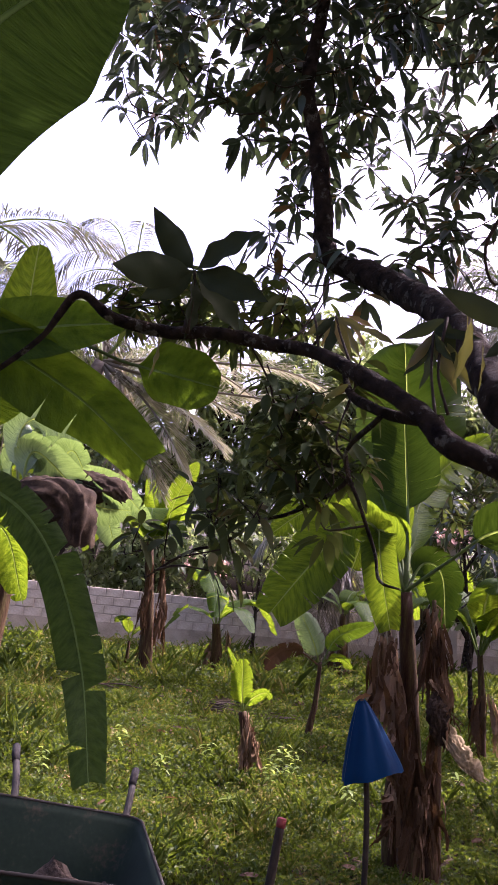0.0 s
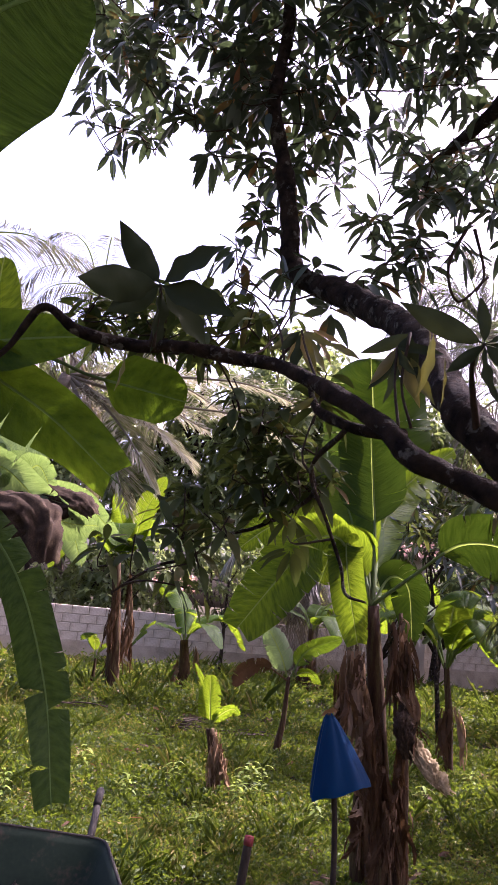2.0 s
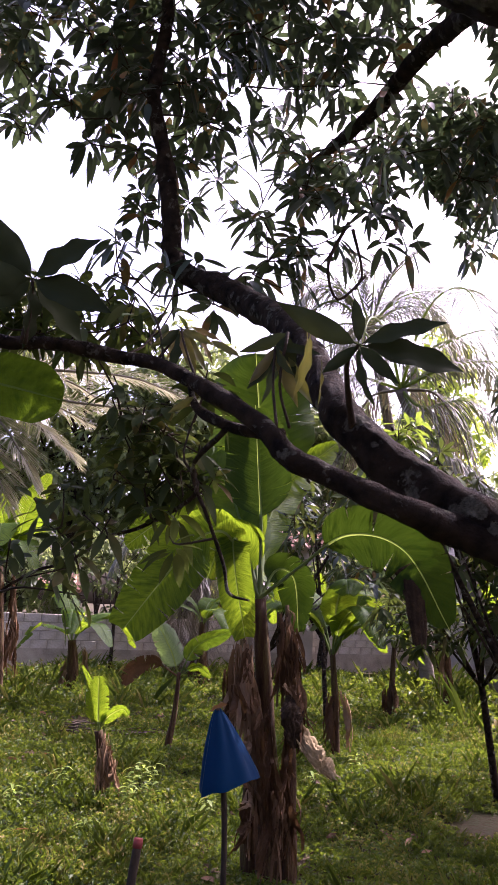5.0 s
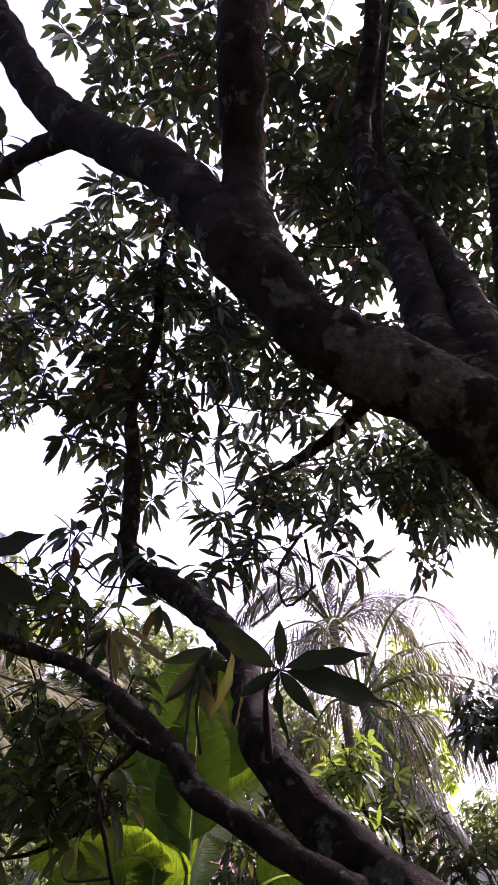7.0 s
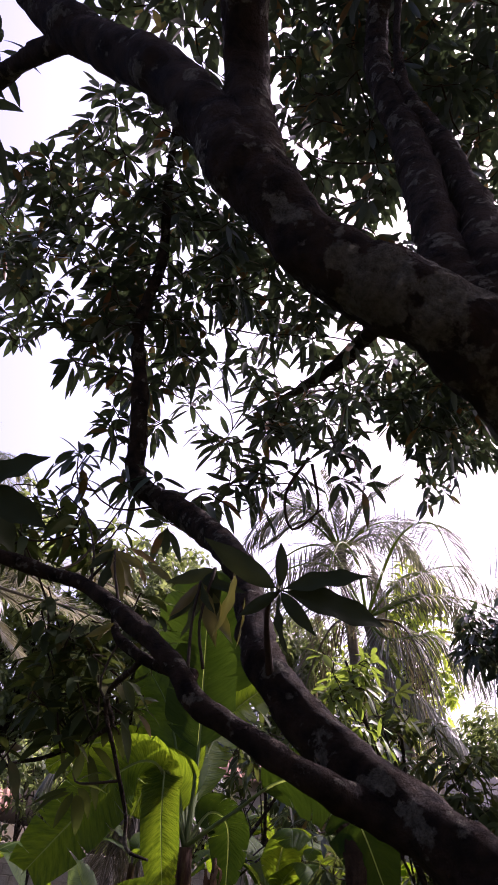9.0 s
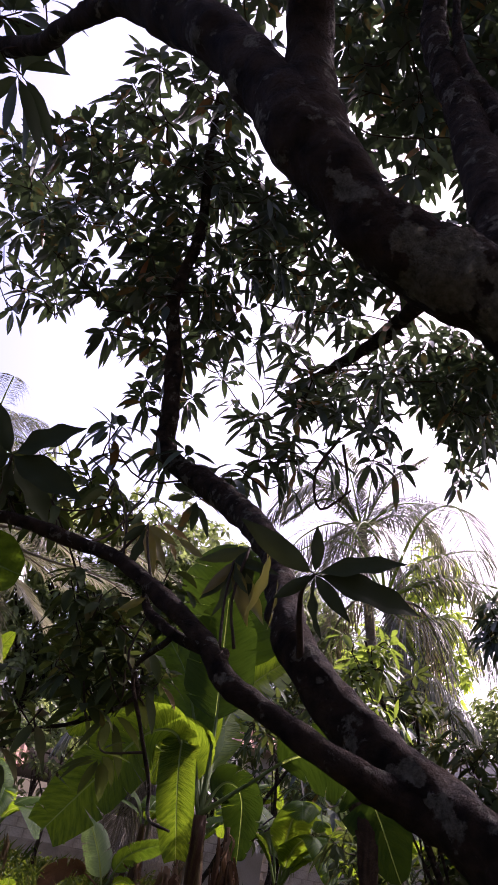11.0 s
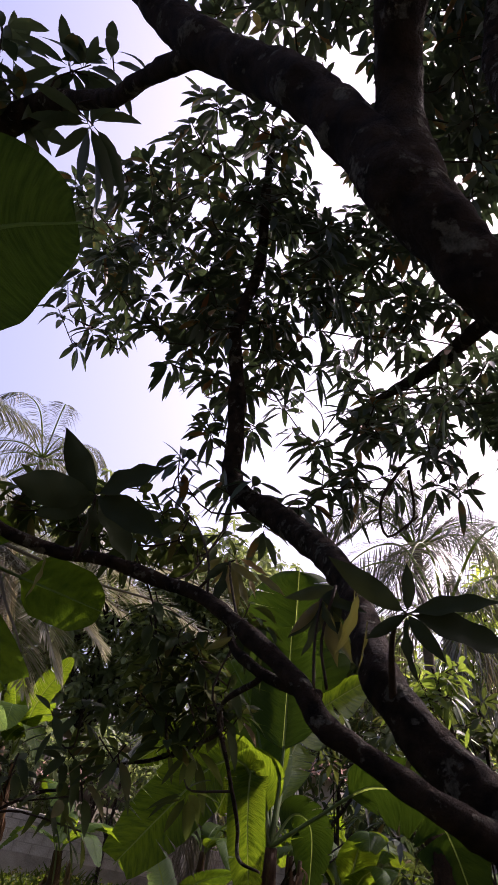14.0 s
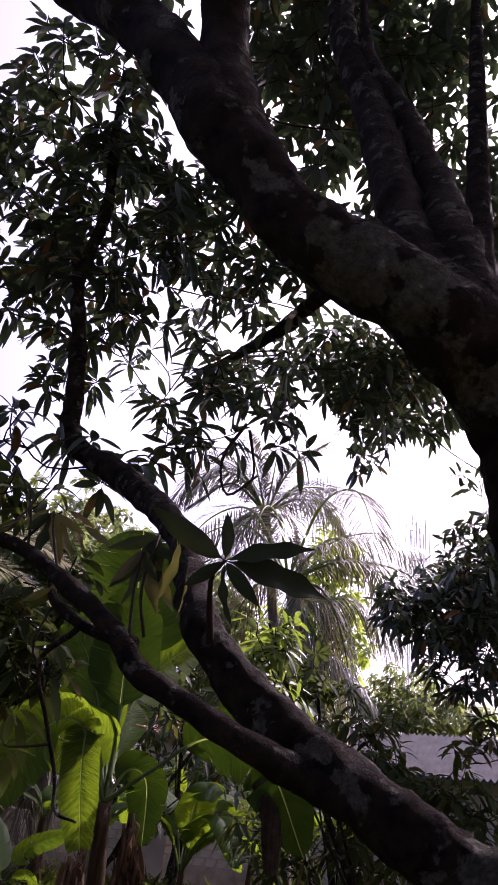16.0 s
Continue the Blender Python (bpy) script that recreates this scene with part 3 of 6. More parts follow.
limbs_ = [o for o in mango.children if o.name.startswith("limb")]
lichen(limbs_[0], [((0.39, 0.59, 2.27), .05), ((0.45, 0.57, 2.24), .055), ((0.25, 0.63, 2.38), .02), ((0.52, 0.58, 2.21), .03), ((0.33, 0.62, 2.31), .014), ((0.21, 0.61, 2.51), .016)])
lichen(limbs_[2], [((0.76, 1.29, 1.74), .03), ((0.91, 1.10, 1.64), .04), ((0.73, 1.34, 1.80), .016), ((0.59, 1.48, 1.90), .02), ((0.56, 1.58, 2.01), .022), ((0.59, 1.39, 1.84), .018), ((0.62, 1.32, 1.82), .028), ((0.98, 1.04, 1.60), .045), ((0.66, 1.46, 1.84), .03)])


def blob(p, r, h=None):
    return (*p, r, h or r)


CROWN_LEFT = [blob((-0.78, 3.38, 4.14), .26, .32), blob((-0.69, 2.94, 4.53), .36, .26), blob((-0.17, 2.65, 4.76), .42, .34), blob((-0.37, 3.03, 4.21), .42, .30), blob((0.18, 2.89, 4.40), .46, .40), blob((0.11, 3.06, 3.89), .36, .26), blob((-0.26, 3.25, 3.77), .20, .12), blob((0.70, 2.98, 4.54), .42, .36), blob((0.12, 3.09, 3.48), .20, .24), blob((-1.03, 3.26, 4.53), .3, .2)]
CROWN_MID = [blob((0.63, 3.32, 3.80), .40, .20), blob((0.97, 3.26, 3.58), .34, .26), blob((0.77, 3.35, 3.29), .16, .18), blob((1.17, 3.26, 3.87), .24, .22), blob((1.36, 3.20, 3.47), .13, .15), blob((0.88, 3.35, 4.22), .34, .14), blob((1.14, 3.16, 4.36), .3, .2), blob((0.18, 2.97, 3.06), .15, .14), blob((0.47, 2.99, 2.98), .14, .10), blob((-0.05, 2.69, 2.94), .10, .10)]
CROWN_RIGHT = [blob((1.86, 3.66, 4.56), .36, .34), blob((2.15, 3.65, 4.38), .34, .36), blob((2.17, 3.87, 4.02), .14, .22), blob((1.97, 3.67, 4.46), .3, .28), blob((2.43, 3.69, 4.45), .34, .28), blob((2.84, 3.56, 3.81), .2, .3), blob((1.34, 3.75, 4.36), .3, .2)]
CROWN_TOP = [blob((0.84, 2.67, 5.27), .45, .45), blob((1.48, 2.92, 4.87), .5, .3), blob((1.44, 2.34, 5.58), .42, .36), blob((0.64, 2.22, 5.83), .5, .5), blob((0.53, 1.70, 5.65), .5, .4), blob((1.28, 1.69, 6.17), .4, .35), blob((-0.35, 2.15, 5.65), .42, .28), blob((-0.38, 1.95, 5.97), .5, .3), blob((-0.81, 2.23, 5.99), .25, .2), blob((1.71, 2.26, 6.04), .4, .3), blob((0.96, 2.62, 6.05), .5, .5), blob((2.34, 2.91, 5.32), .5, .5), blob((2.23, 3.26, 4.77), .4, .3), blob((1.04, 2.66, 5.00), .4, .4), blob((1.08, 2.25, 5.52), .45, .4), blob((-0.21, 2.29, 5.58), .45, .22), blob((0.10, 2.43, 5.39), .2, .14), blob((-0.43, 2.49, 5.55), .25, .16), blob((2.04, 2.93, 5.16), .5, .35), blob((2.05, 2.39, 5.83), .45, .4), blob((1.66, 2.83, 5.97), .4, .3), blob((2.33, 2.76, 5.71), .35, .3)]


def make_crown(name, blobs_, limbs, seed, spacing, length, count=(8, 12), width=(0.036, 0.050), material=MANGO):
    rng = np.random.default_rng(seed)
    tips = fill(blobs_, spacing, rng)
    (v, f), axes = twigs_to(tips, limbs, rng)
    tagged(mesh("twig_mass", v, f, TWIG, mango), kind="stuff")
    a = whorl_leaves(tips, axes, rng, count, length, width)
    v, f = blades(*a)
    tagged(mesh(name, v, f, material, mango), kind="stuff")


make_crown("foliage", CROWN_LEFT, [LOWER[11:]], 1, 0.172, (0.080, 0.135), (8, 11), (0.028, 0.041))
make_crown("foliage", CROWN_MID, [LOWER[8:], BOUGH[3:]], 2, 0.200, (0.10, 0.16), (7, 11), (0.032, 0.045))
make_crown("foliage", CROWN_RIGHT, [BOUGH[1:], BACK[3:]], 3, 0.185, (0.095, 0.145), (8, 11), (0.031, 0.043))
make_crown("foliage", CROWN_TOP, [BACK[3:], FORK[3:], ARM[3:], UPPER[8:]], 4, 0.206, (0.088, 0.14), (8, 11), (0.030, 0.041))
# unseen crown overhead and behind, round the trunk, added to shade the limbs
CROWN_OVER = [blob((1.2, 0.2, 5.0), .9, .5), blob((0.2, -0.8, 4.8), .9, .5), blob((2.2, -0.4, 4.6), .9, .5), blob((-1.0, -0.6, 5.0), .8, .4), blob((1.3, -1.8, 4.4), .9, .5), blob((3.0, 1.0, 4.6), .7, .5), blob((0.3, 0.4, 5.6), .8, .4), blob((3.2, -0.9, 4.0), .8, .6), blob((-0.4, -2.0, 4.3), .9, .5), blob((2.4, -2.2, 3.8), .8, .5)]
# more unseen crown, placed to keep direct sun off the limbs
CROWN_OVER += [blob((2.3, 1.6, 5.3), .6, .4), blob((1.8, 1.2, 4.9), .5, .35), blob((2.9, 2.0, 5.6), .6, .5), blob((1.5, 1.5, 5.6), .5, .4), blob((2.6, 2.0, 4.7), .5, .35), blob((2.2, 1.1, 4.3), .5, .35), blob((2.9, 1.3, 5.1), .6, .4), blob((1.8, 1.1, 5.5), .5, .4), blob((2.5, 1.8, 6.0), .5, .4), blob((3.0, 2.2, 4.2), .45, .35)]
# right crown repeated further back, added to shade the foreground
CROWN_OVER += [blob((x * 1.3, y * 1.3, 1.6 + (z - 1.6) * 1.3), r * 1.3, h * 1.3) for x, y, z, r, h in CROWN_RIGHT[:5]]
OVER = [(0.95, 0.93, 1.75, 0.10), (1.25, 0.45, 2.9, 0.075), (1.3, -0.1, 3.8, 0.06), (1.2, -0.7, 4.6, 0.03)]
limb("limb", OVER, BARK, mango, "", 14, 8, 0.2, 40)
make_crown("foliage", CROWN_OVER, [OVER[1:], BOUGH[2:]], 8, 0.27, (0.11, 0.16), (9, 12), (0.034, 0.046))
SIDE_TIPS = [blob((-0.60, 1.65, 3.57), .01, .01), blob((-0.75, 1.70, 3.88), .10, .03), blob((-0.67, 1.74, 4.00), .06, .03), blob((-0.96, 1.88, 3.78), .12, .05), blob((-1.09, 1.77, 3.96), .12, .06)]
make_crown("foliage", SIDE_TIPS, [SIDE[2:]], 6, 0.2, (0.14, 0.20))
LOW_TIPS = [blob((-0.17, 2.79, 2.70), .3, .14), blob((-0.46, 2.76, 2.70), .25, .12), blob((-0.09, 2.39, 2.52), .14, .10), blob((0.16, 2.39, 2.53), .12, .08), blob((0.29, 2.10, 2.23), .06, .06)]
LOW_TIPS += [blob(p, .085, .065) for p in ((-0.01, 2.40, 2.28), (0.08, 2.40, 2.25), (0.19, 2.40, 2.20), (0.07, 2.40, 2.12), (0.17, 2.40, 2.07), (0.25, 2.40, 2.02), (0.05, 2.42, 2.02), (0.14, 2.40, 1.94), (0.23, 2.40, 1.94), (0.24, 2.35, 2.10), (0.30, 2.38, 2.05))]
LOW_TIPS += [blob(p, .025, .02) for p in ((-0.21, 2.40, 1.89), (-0.15, 2.42, 1.95), (-0.14, 2.40, 1.82), (-0.07, 2.40, 1.85), (-0.09, 2.42, 1.75), (-0.10, 2.40, 1.68), (-0.05, 2.40, 1.61), (-0.37, 2.40, 1.74), (-0.31, 2.40, 1.76), (0.00, 2.40, 1.84), (0.20, 2.22, 1.77))]
SPRAY = [(0.23, 1.98, 1.95, 0.008), (0.27, 2.30, 1.92, 0.008), (0.12, 2.46, 1.83, 0.007), (0.01, 2.48, 1.79, 0.006), (-0.11, 2.48, 1.70, 0.005), (-0.20, 2.48, 1.67, 0.005), (-0.29, 2.46, 1.61, 0.004), (-0.35, 2.45, 1.56, 0.003)]
limb("hanging_branch", SPRAY, BARK, mango, "", 8, 6, 0.15, 50)
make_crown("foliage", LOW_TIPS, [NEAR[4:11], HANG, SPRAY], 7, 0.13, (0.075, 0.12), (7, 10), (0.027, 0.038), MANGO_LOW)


def leaf_mesh(length, width, droop, material, name="leaf"):
    """A near leaf along +X: pointed tip, waved margin, raised sides of the rib."""
    n, v, f = 16, [], []
    for i in range(n):
        u = i / (n - 1)
        prof = 0.03 if u < 0.06 else max(0.015, math.sin(math.pi * min(1, ((u - 0.06) / 0.94)) ** 0.85) ** 0.8) * (1 - 0.35 * max(0, u - 0.75) / 0.25)
        w = width / 2 * prof
        for m in (-1, -0.5, 0, 0.5, 1):
            wave = 0.10 * width * abs(m) * math.sin(u * 17 + (2 if m > 0 else 0))
            v.append((u * length, m * w + 0.06 * length * u * u, 0.30 * w * abs(m) + wave * prof - droop * length * u * u))
    for i in range(n - 1):
        for m in range(4):
            a = i * 5 + m
            f.append((a, a + 1, a + 6, a + 5))
    me = bpy.data.meshes.new(name)
    me.from_pydata(v, [], f)
    me.materials.append(material)
    me.polygons.foreach_set("use_smooth", [True] * len(me.polygons))
    return me


def point_leaf(me, base, tip, length, parent, twist=0.0):
    """Lay a leaf of that length from base to tip, as a part."""
    b, t = Vector(base), Vector(tip)
    d = t - b
    ob = new("leaf", me)
    ob.parent = parent
    q = d.to_track_quat("X", "Z").to_matrix().to_4x4()
    ob.matrix_basis = Matrix.Translation(b) @ q @ Matrix.Rotation(twist, 4, "X") @ Matrix.Scale(d.length / length, 4)


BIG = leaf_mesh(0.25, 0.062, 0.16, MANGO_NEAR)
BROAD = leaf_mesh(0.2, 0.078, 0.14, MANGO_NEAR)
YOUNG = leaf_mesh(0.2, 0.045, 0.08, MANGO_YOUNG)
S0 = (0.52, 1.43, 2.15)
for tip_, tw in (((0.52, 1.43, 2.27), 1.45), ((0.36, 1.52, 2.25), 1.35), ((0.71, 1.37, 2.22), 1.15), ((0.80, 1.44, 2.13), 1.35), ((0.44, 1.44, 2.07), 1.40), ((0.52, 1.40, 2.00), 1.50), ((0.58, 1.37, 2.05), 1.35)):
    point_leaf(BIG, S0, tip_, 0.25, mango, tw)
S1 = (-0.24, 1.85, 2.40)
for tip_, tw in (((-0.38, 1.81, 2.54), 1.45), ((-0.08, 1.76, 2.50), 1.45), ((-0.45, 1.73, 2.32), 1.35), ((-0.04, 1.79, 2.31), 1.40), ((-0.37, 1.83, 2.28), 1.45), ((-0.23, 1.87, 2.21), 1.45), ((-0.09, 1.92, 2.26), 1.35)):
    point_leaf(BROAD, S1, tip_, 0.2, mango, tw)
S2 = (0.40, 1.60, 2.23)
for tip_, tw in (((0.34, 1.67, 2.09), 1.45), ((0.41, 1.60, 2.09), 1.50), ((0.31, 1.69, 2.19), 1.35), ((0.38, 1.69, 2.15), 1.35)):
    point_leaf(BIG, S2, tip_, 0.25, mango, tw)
for base_, tip_ in (((0.44, 1.54, 2.21), (0.43, 1.58, 2.06)), ((0.47, 1.55, 2.16), (0.48, 1.57, 2.04)), ((0.44, 1.58, 2.24), (0.46, 1.62, 2.14)), ((-0.32, 1.89, 2.22), (-0.33, 1.93, 2.10)), ((0.17, 2.06, 2.40), (0.15, 2.10, 2.30)), ((0.19, 2.05, 2.41), (0.23, 2.09, 2.29)), ((0.20, 1.74, 2.09), (0.14, 1.76, 2.04))):
    point_leaf(YOUNG, base_, tip_, 0.2, mango, 1.3)
for base_, tips_ in (((0.37, 1.60, 2.19), ((0.37, 1.62, 2.05), (0.42, 1.58, 2.04), (0.45, 1.62, 2.11), (0.48, 1.58, 2.18), (0.32, 1.62, 2.09), (0.47, 1.62, 2.06), (0.39, 1.55, 2.10))), ((0.16, 1.85, 2.31), ((0.15, 1.87, 2.17), (0.20, 1.83, 2.17), (0.24, 1.87, 2.20), (0.10, 1.83, 2.23), (0.25, 1.83, 2.26), (0.17, 1.80, 2.20)))):
    for k_, tip_ in enumerate(tips_):
        point_leaf(YOUNG if k_ % 3 else BIG, base_, tip_, 0.25 if k_ % 3 == 0 else 0.2, mango, 1.1 + 0.1 * k_)
for base_, tip_ in (((0.18, 2.04, 2.37), (0.16, 2.07, 2.28)), ((0.19, 2.04, 2.38), (0.23, 2.06, 2.25)), ((0.22, 2.04, 2.38), (0.28, 2.06, 2.29)), ((0.16, 2.08, 2.40), (0.09, 2.11, 2.33)), ((0.20, 2.03, 2.39), (0.30, 2.04, 2.36)), ((0.12, 2.15, 2.36), (0.13, 2.18, 2.25)), ((0.26, 2.04, 2.36), (0.35, 2.00, 2.30))):
    point_leaf(YOUNG, base_, tip_, 0.2, mango, 1.2)
limb("twig", [(0.20, 1.72, 2.12, 0.004), (0.17, 1.80, 2.24, 0.003), (0.16, 1.85, 2.31, 0.003)], TWIG, mango, "", 6, 4, 0.1)
limb("twig", [(0.36, 1.50, 1.96, 0.004), (0.36, 1.56, 2.08, 0.003), (0.37, 1.60, 2.19, 0.003)], TWIG, mango, "", 6, 4, 0.1)
limb("twig", [(*(0.10, 2.12, 2.28), 0.005), (*(0.15, 2.07, 2.35), 0.004), (*(0.19, 2.03, 2.38), 0.003)], TWIG, mango, "", 6, 4, 0.1)
limb("twig", [(0.57, 1.60, 1.98, 0.011), (*(0.51, 1.48, 2.11), 0.006), (*S0, 0.004)], TWIG, mango, "", 8, 4, 0.1)
limb("twig", [(-0.25, 1.89, 2.23, 0.011), (*(-0.24, 1.87, 2.33), 0.006), (*S1, 0.004)], TWIG, mango, "", 8, 4, 0.1)
limb("twig", [(0.40, 1.55, 1.98, 0.004), (0.38, 1.58, 2.09, 0.003), (*S2, 0.004)], TWIG, mango, "", 8, 4, 0.1)
limb("twig", [(0.12, 1.82, 2.19, 0.004), (0.10, 1.88, 2.32, 0.003), (0.04, 2.03, 2.47, 0.0025), (-0.07, 2.19, 2.60, 0.002)], TWIG, mango, "", 8, 4, 0.1)
limb("twig", [(0.02, 1.86, 2.22, 0.004), (0.08, 1.94, 2.30, 0.003), (0.15, 2.01, 2.50, 0.002)], TWIG, mango, "", 8, 4, 0.1)


limb("twig", [(1.02, 3.05, 3.44, 0.010), (0.93, 3.08, 3.22, 0.009), (1.00, 3.14, 3.07, 0.007), (1.14, 3.13, 3.21, 0.006)], TWIG, mango, "", 6, 4, 0.1)
limb("twig", [(1.04, 3.05, 3.41, 0.010), (1.12, 3.13, 3.23, 0.007), (1.10, 3.18, 3.15, 0.006)], TWIG, mango, "", 6, 4, 0.1)


# ---- banana plants ----
def banana_leaf(mid, width, material, parent, name="leaf", up=(0, 0, 1), cup=0.25, tears=3, seed=0, ragged=0.06, label="", stalk=0.18, blunt=1.0, slits=7):
    """A blade hung on its curved rib: rows of points for the rib, torn and slit between its side veins."""
    rng = np.random.default_rng(seed)
    c = spline(np.asarray(mid, dtype=float), max(6, 66 // (len(mid) - 1)))
    n = len(c)
    tan = np.gradient(c, axis=0)
    tan /= np.linalg.norm(tan, axis=1)[:, None]
    up = np.asarray(up, dtype=float)
    side = np.cross(tan, up)
    side /= np.linalg.norm(side, axis=1)[:, None] + 1e-9
    nrm = np.cross(side, tan)
    s = np.linspace(0, 1, n)
    b = np.clip((s - stalk) / (1 - stalk), 0, 1)
    w = width / 2 * np.clip(1.15 * np.sin(np.pi * (np.clip(b, 0, 1) * blunt) ** 0.75) ** 0.55, 0, 1)
    rr = np.linspace(0.016, 0.003, n) * (width / 0.5) ** 0.5
    first = int(np.argmax(b > 0)) - 1
    slant = 0.22 * width / np.linalg.norm(np.diff(c, axis=0), axis=1).sum()
    cols = np.array([0.0, 0.12, 0.3, 0.5, 0.7, 0.86, 1.0])
    nc = len(cols)
    verts, faces, uv = [], [], []
    for sg in (-1, 1):
        deep = {int(k): 0.0 for k in rng.integers(first + 6, n - 4, tears)} if tears else {}
        fine = {int(k): rng.uniform(0.35, 0.85) for k in rng.integers(first + 5, n - 3, slits)} if slits else {}
        cuts = {**fine, **deep}
        edges = [first] + sorted(cuts) + [n - 1]
        bend = rng.normal(0, 0.04)
        for a, z in zip(edges[:-1], edges[1:]):
            bend = rng.normal(0, 0.17) if a in deep else bend + rng.normal(0, 0.03)
            x0 = cuts.get(z, 2.0)
            wide = rng.uniform(0.010, 0.030) if z in deep else rng.uniform(0.004, 0.012)
            k0 = len(verts)
            nib = rng.normal(0, 0.025)
            for i in range(a, z + 1):
                u = (i - a) / max(1, z - a)
                gap = wide if i == z else (wide * 0.4 if i == z - 1 else 0.0)
                pleat = 0.03 * w[i] * noise.noise(Vector((i * 0.6, seed, sg)))
                curl = noise.noise(Vector((c[i][0] * 3.1 + sg * 4, c[i][1] * 3.1, c[i][2] * 3.1 + seed)))
                for x in cols:
                    lag = 0.14 * w[i] * x * x
                    out = rr[i] * 0.7 + w[i] * x * (1 - 0.1 * abs(bend) + (nib + 0.02 * curl) * x)
                    p = c[i] + sg * side[i] * out + nrm[i] * (cup * w[i] * (x - 1.5 * x * x) * 1.2 + bend * w[i] * x + (2 * ragged + 0.10) * w[i] * x * x * curl + pleat * x * (1.2 - x))
                    p = p + tan[i] * (lag - gap * max(0.0, (x - x0) / (1 - x0 + 1e-6)) * 1.6)
                    verts.append(p)
                    uv.append((x, s[i] - slant * x))
            for i in range(z - a):
                for q in range(nc - 1):
                    j = k0 + i * nc + q
                    faces.append((j, j + 1, j + nc + 1, j + nc))
    ob = mesh(name, verts, np.array(faces), material, parent, label, uv=uv)
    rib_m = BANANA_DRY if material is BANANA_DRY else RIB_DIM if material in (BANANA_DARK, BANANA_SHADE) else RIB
    ang = np.linspace(-0.5 * math.pi, 0.5 * math.pi, 5)
    v = c[:, None] + rr[:, None, None] * (side[:, None] * np.sin(ang)[None, :, None] + nrm[:, None] * (np.cos(ang)[None, :, None] * (0.9 if nrm[n // 2][1] < 0 else -0.9)))
    f = np.array([(i * 5 + q, i * 5 + q + 1, i * 5 + q + 6, i * 5 + q + 5) for i in range(n - 1) for q in range(4)])
    mesh("midrib", v.reshape(-1, 3), f, rib_m, ob)
    if stalk > 0.05:
        k = max(3, first + 2)
        v, f = tube_data(np.hstack([c[:k], rr[:k, None]]), 7, 1)
        mesh("leaf_stalk", v, f, rib_m, ob)
    return ob


def withered(path, width, parent, seed, up=(0, -1, 0.3), span=1.9, crease=0.10, material=WITHERED):
    """A dead leaf, curled round its length into a hood and wrinkled."""
    c = spline(np.asarray(path, dtype=float), 64 // (len(path) - 1))
    n, m = len(c), 26
    tan = np.gradient(c, axis=0)
    tan /= np.linalg.norm(tan, axis=1)[:, None]
    side = np.cross(tan, np.asarray(up, dtype=float))
    side /= np.linalg.norm(side, axis=1)[:, None]
    nrm = np.cross(side, tan)
    v, uv = [], []
    for i in range(n):
        u = i / (n - 1)
        r = width / 2 * (0.45 + 0.75 * math.sin(math.pi * (0.10 + 0.82 * u)))
        for q in range(m):
            x = 2 * q / (m - 1) - 1
            a = x * span * (1 + 0.15 * noise.noise(Vector((u * 3, x, seed))))
            e = 1 + crease * noise.noise(Vector((u * 3.5, x * 5, seed))) + crease * 0.9 * noise.noise(Vector((u * 8, x * 14, seed + 5))) + crease * 0.4 * noise.noise(Vector((u * 26, x * 26, seed + 9)))
            edge = 0.05 * width * noise.noise(Vector((u * 16, seed, x * 2))) * abs(x) + (0.25 * width * noise.noise(Vector((x * 4, seed, 2))) if i == n - 1 else 0)
            v.append(c[i] + (side[i] * math.sin(a) + nrm[i] * (math.cos(a) - 0.5)) * r * e + tan[i] * edge)
            uv.append((x, u))
    f = np.array([(i * m + q, i * m + q + 1, i * m + m + q + 1, i * m + m + q) for i in range(n - 1) for q in range(m - 1)])
    return mesh("dry_leaf", v, f, material, parent, "withered brown curled leaf", uv=uv)


def rag(top, bottom, width, parent, seed, away=(0, -1, 0), name="dry_leaf", strips=12):
    """A withered leaf that hangs in shreds down a stem."""
    rng = np.random.default_rng(seed + 400)
    t, b = np.asarray(top, dtype=float), np.asarray(bottom, dtype=float)
    away = np.asarray(away, dtype=float)
    acr = np.cross(b - t, away)
    acr /= np.linalg.norm(acr)
    out = np.cross(acr, b - t)
    out /= np.linalg.norm(out)
    rows, uv, faces = [], [], []
    n = 14
    for q in range(strips):
        x0, x1 = rng.uniform(-0.3, 0.3) * width, rng.uniform(-0.75, 0.75) * width
        s0, s1 = rng.uniform(0, 0.35), rng.uniform(0.6, 1.06)
        w = width * rng.uniform(0.06, 0.25)
        ph, tw = rng.uniform(0, 6.28), rng.uniform(-2.2, 2.2)
        base = len(rows)
        for i in range(n):
            u = i / (n - 1)
            s = s0 + (s1 - s0) * u
            c = t + (b - t) * s + acr * (x0 + (x1 - x0) * u ** 1.5 + 0.12 * width * math.sin(5 * u + ph)) + out * (0.03 * math.sin(s * 3.1) + 0.02 * q / strips + 0.22 * width * math.sin(4 * u + ph + q))
            a = ph + tw * u
            e = acr * math.cos(a) + out * math.sin(a)
            ww = w * (0.5 + 0.8 * math.sin(math.pi * (0.1 + 0.86 * u))) * 0.7
            jag = 1 + 0.6 * noise.noise(Vector((u * 11, q, seed)))
            for m, lift in ((-1, 0.0), (0, 0.28), (1, 0.0)):
                rows.append(c + e * ww * m * jag + np.cross(e, (t - b) / np.linalg.norm(t - b)) * ww * lift)
                uv.append((m, s))
        for i in range(n - 1):
            for m in range(2):
                j = base + i * 3 + m
                faces.append((j, j + 1, j + 4, j + 3))
    return mesh(name, rows, faces, BANANA_DRY, parent, uv=uv)


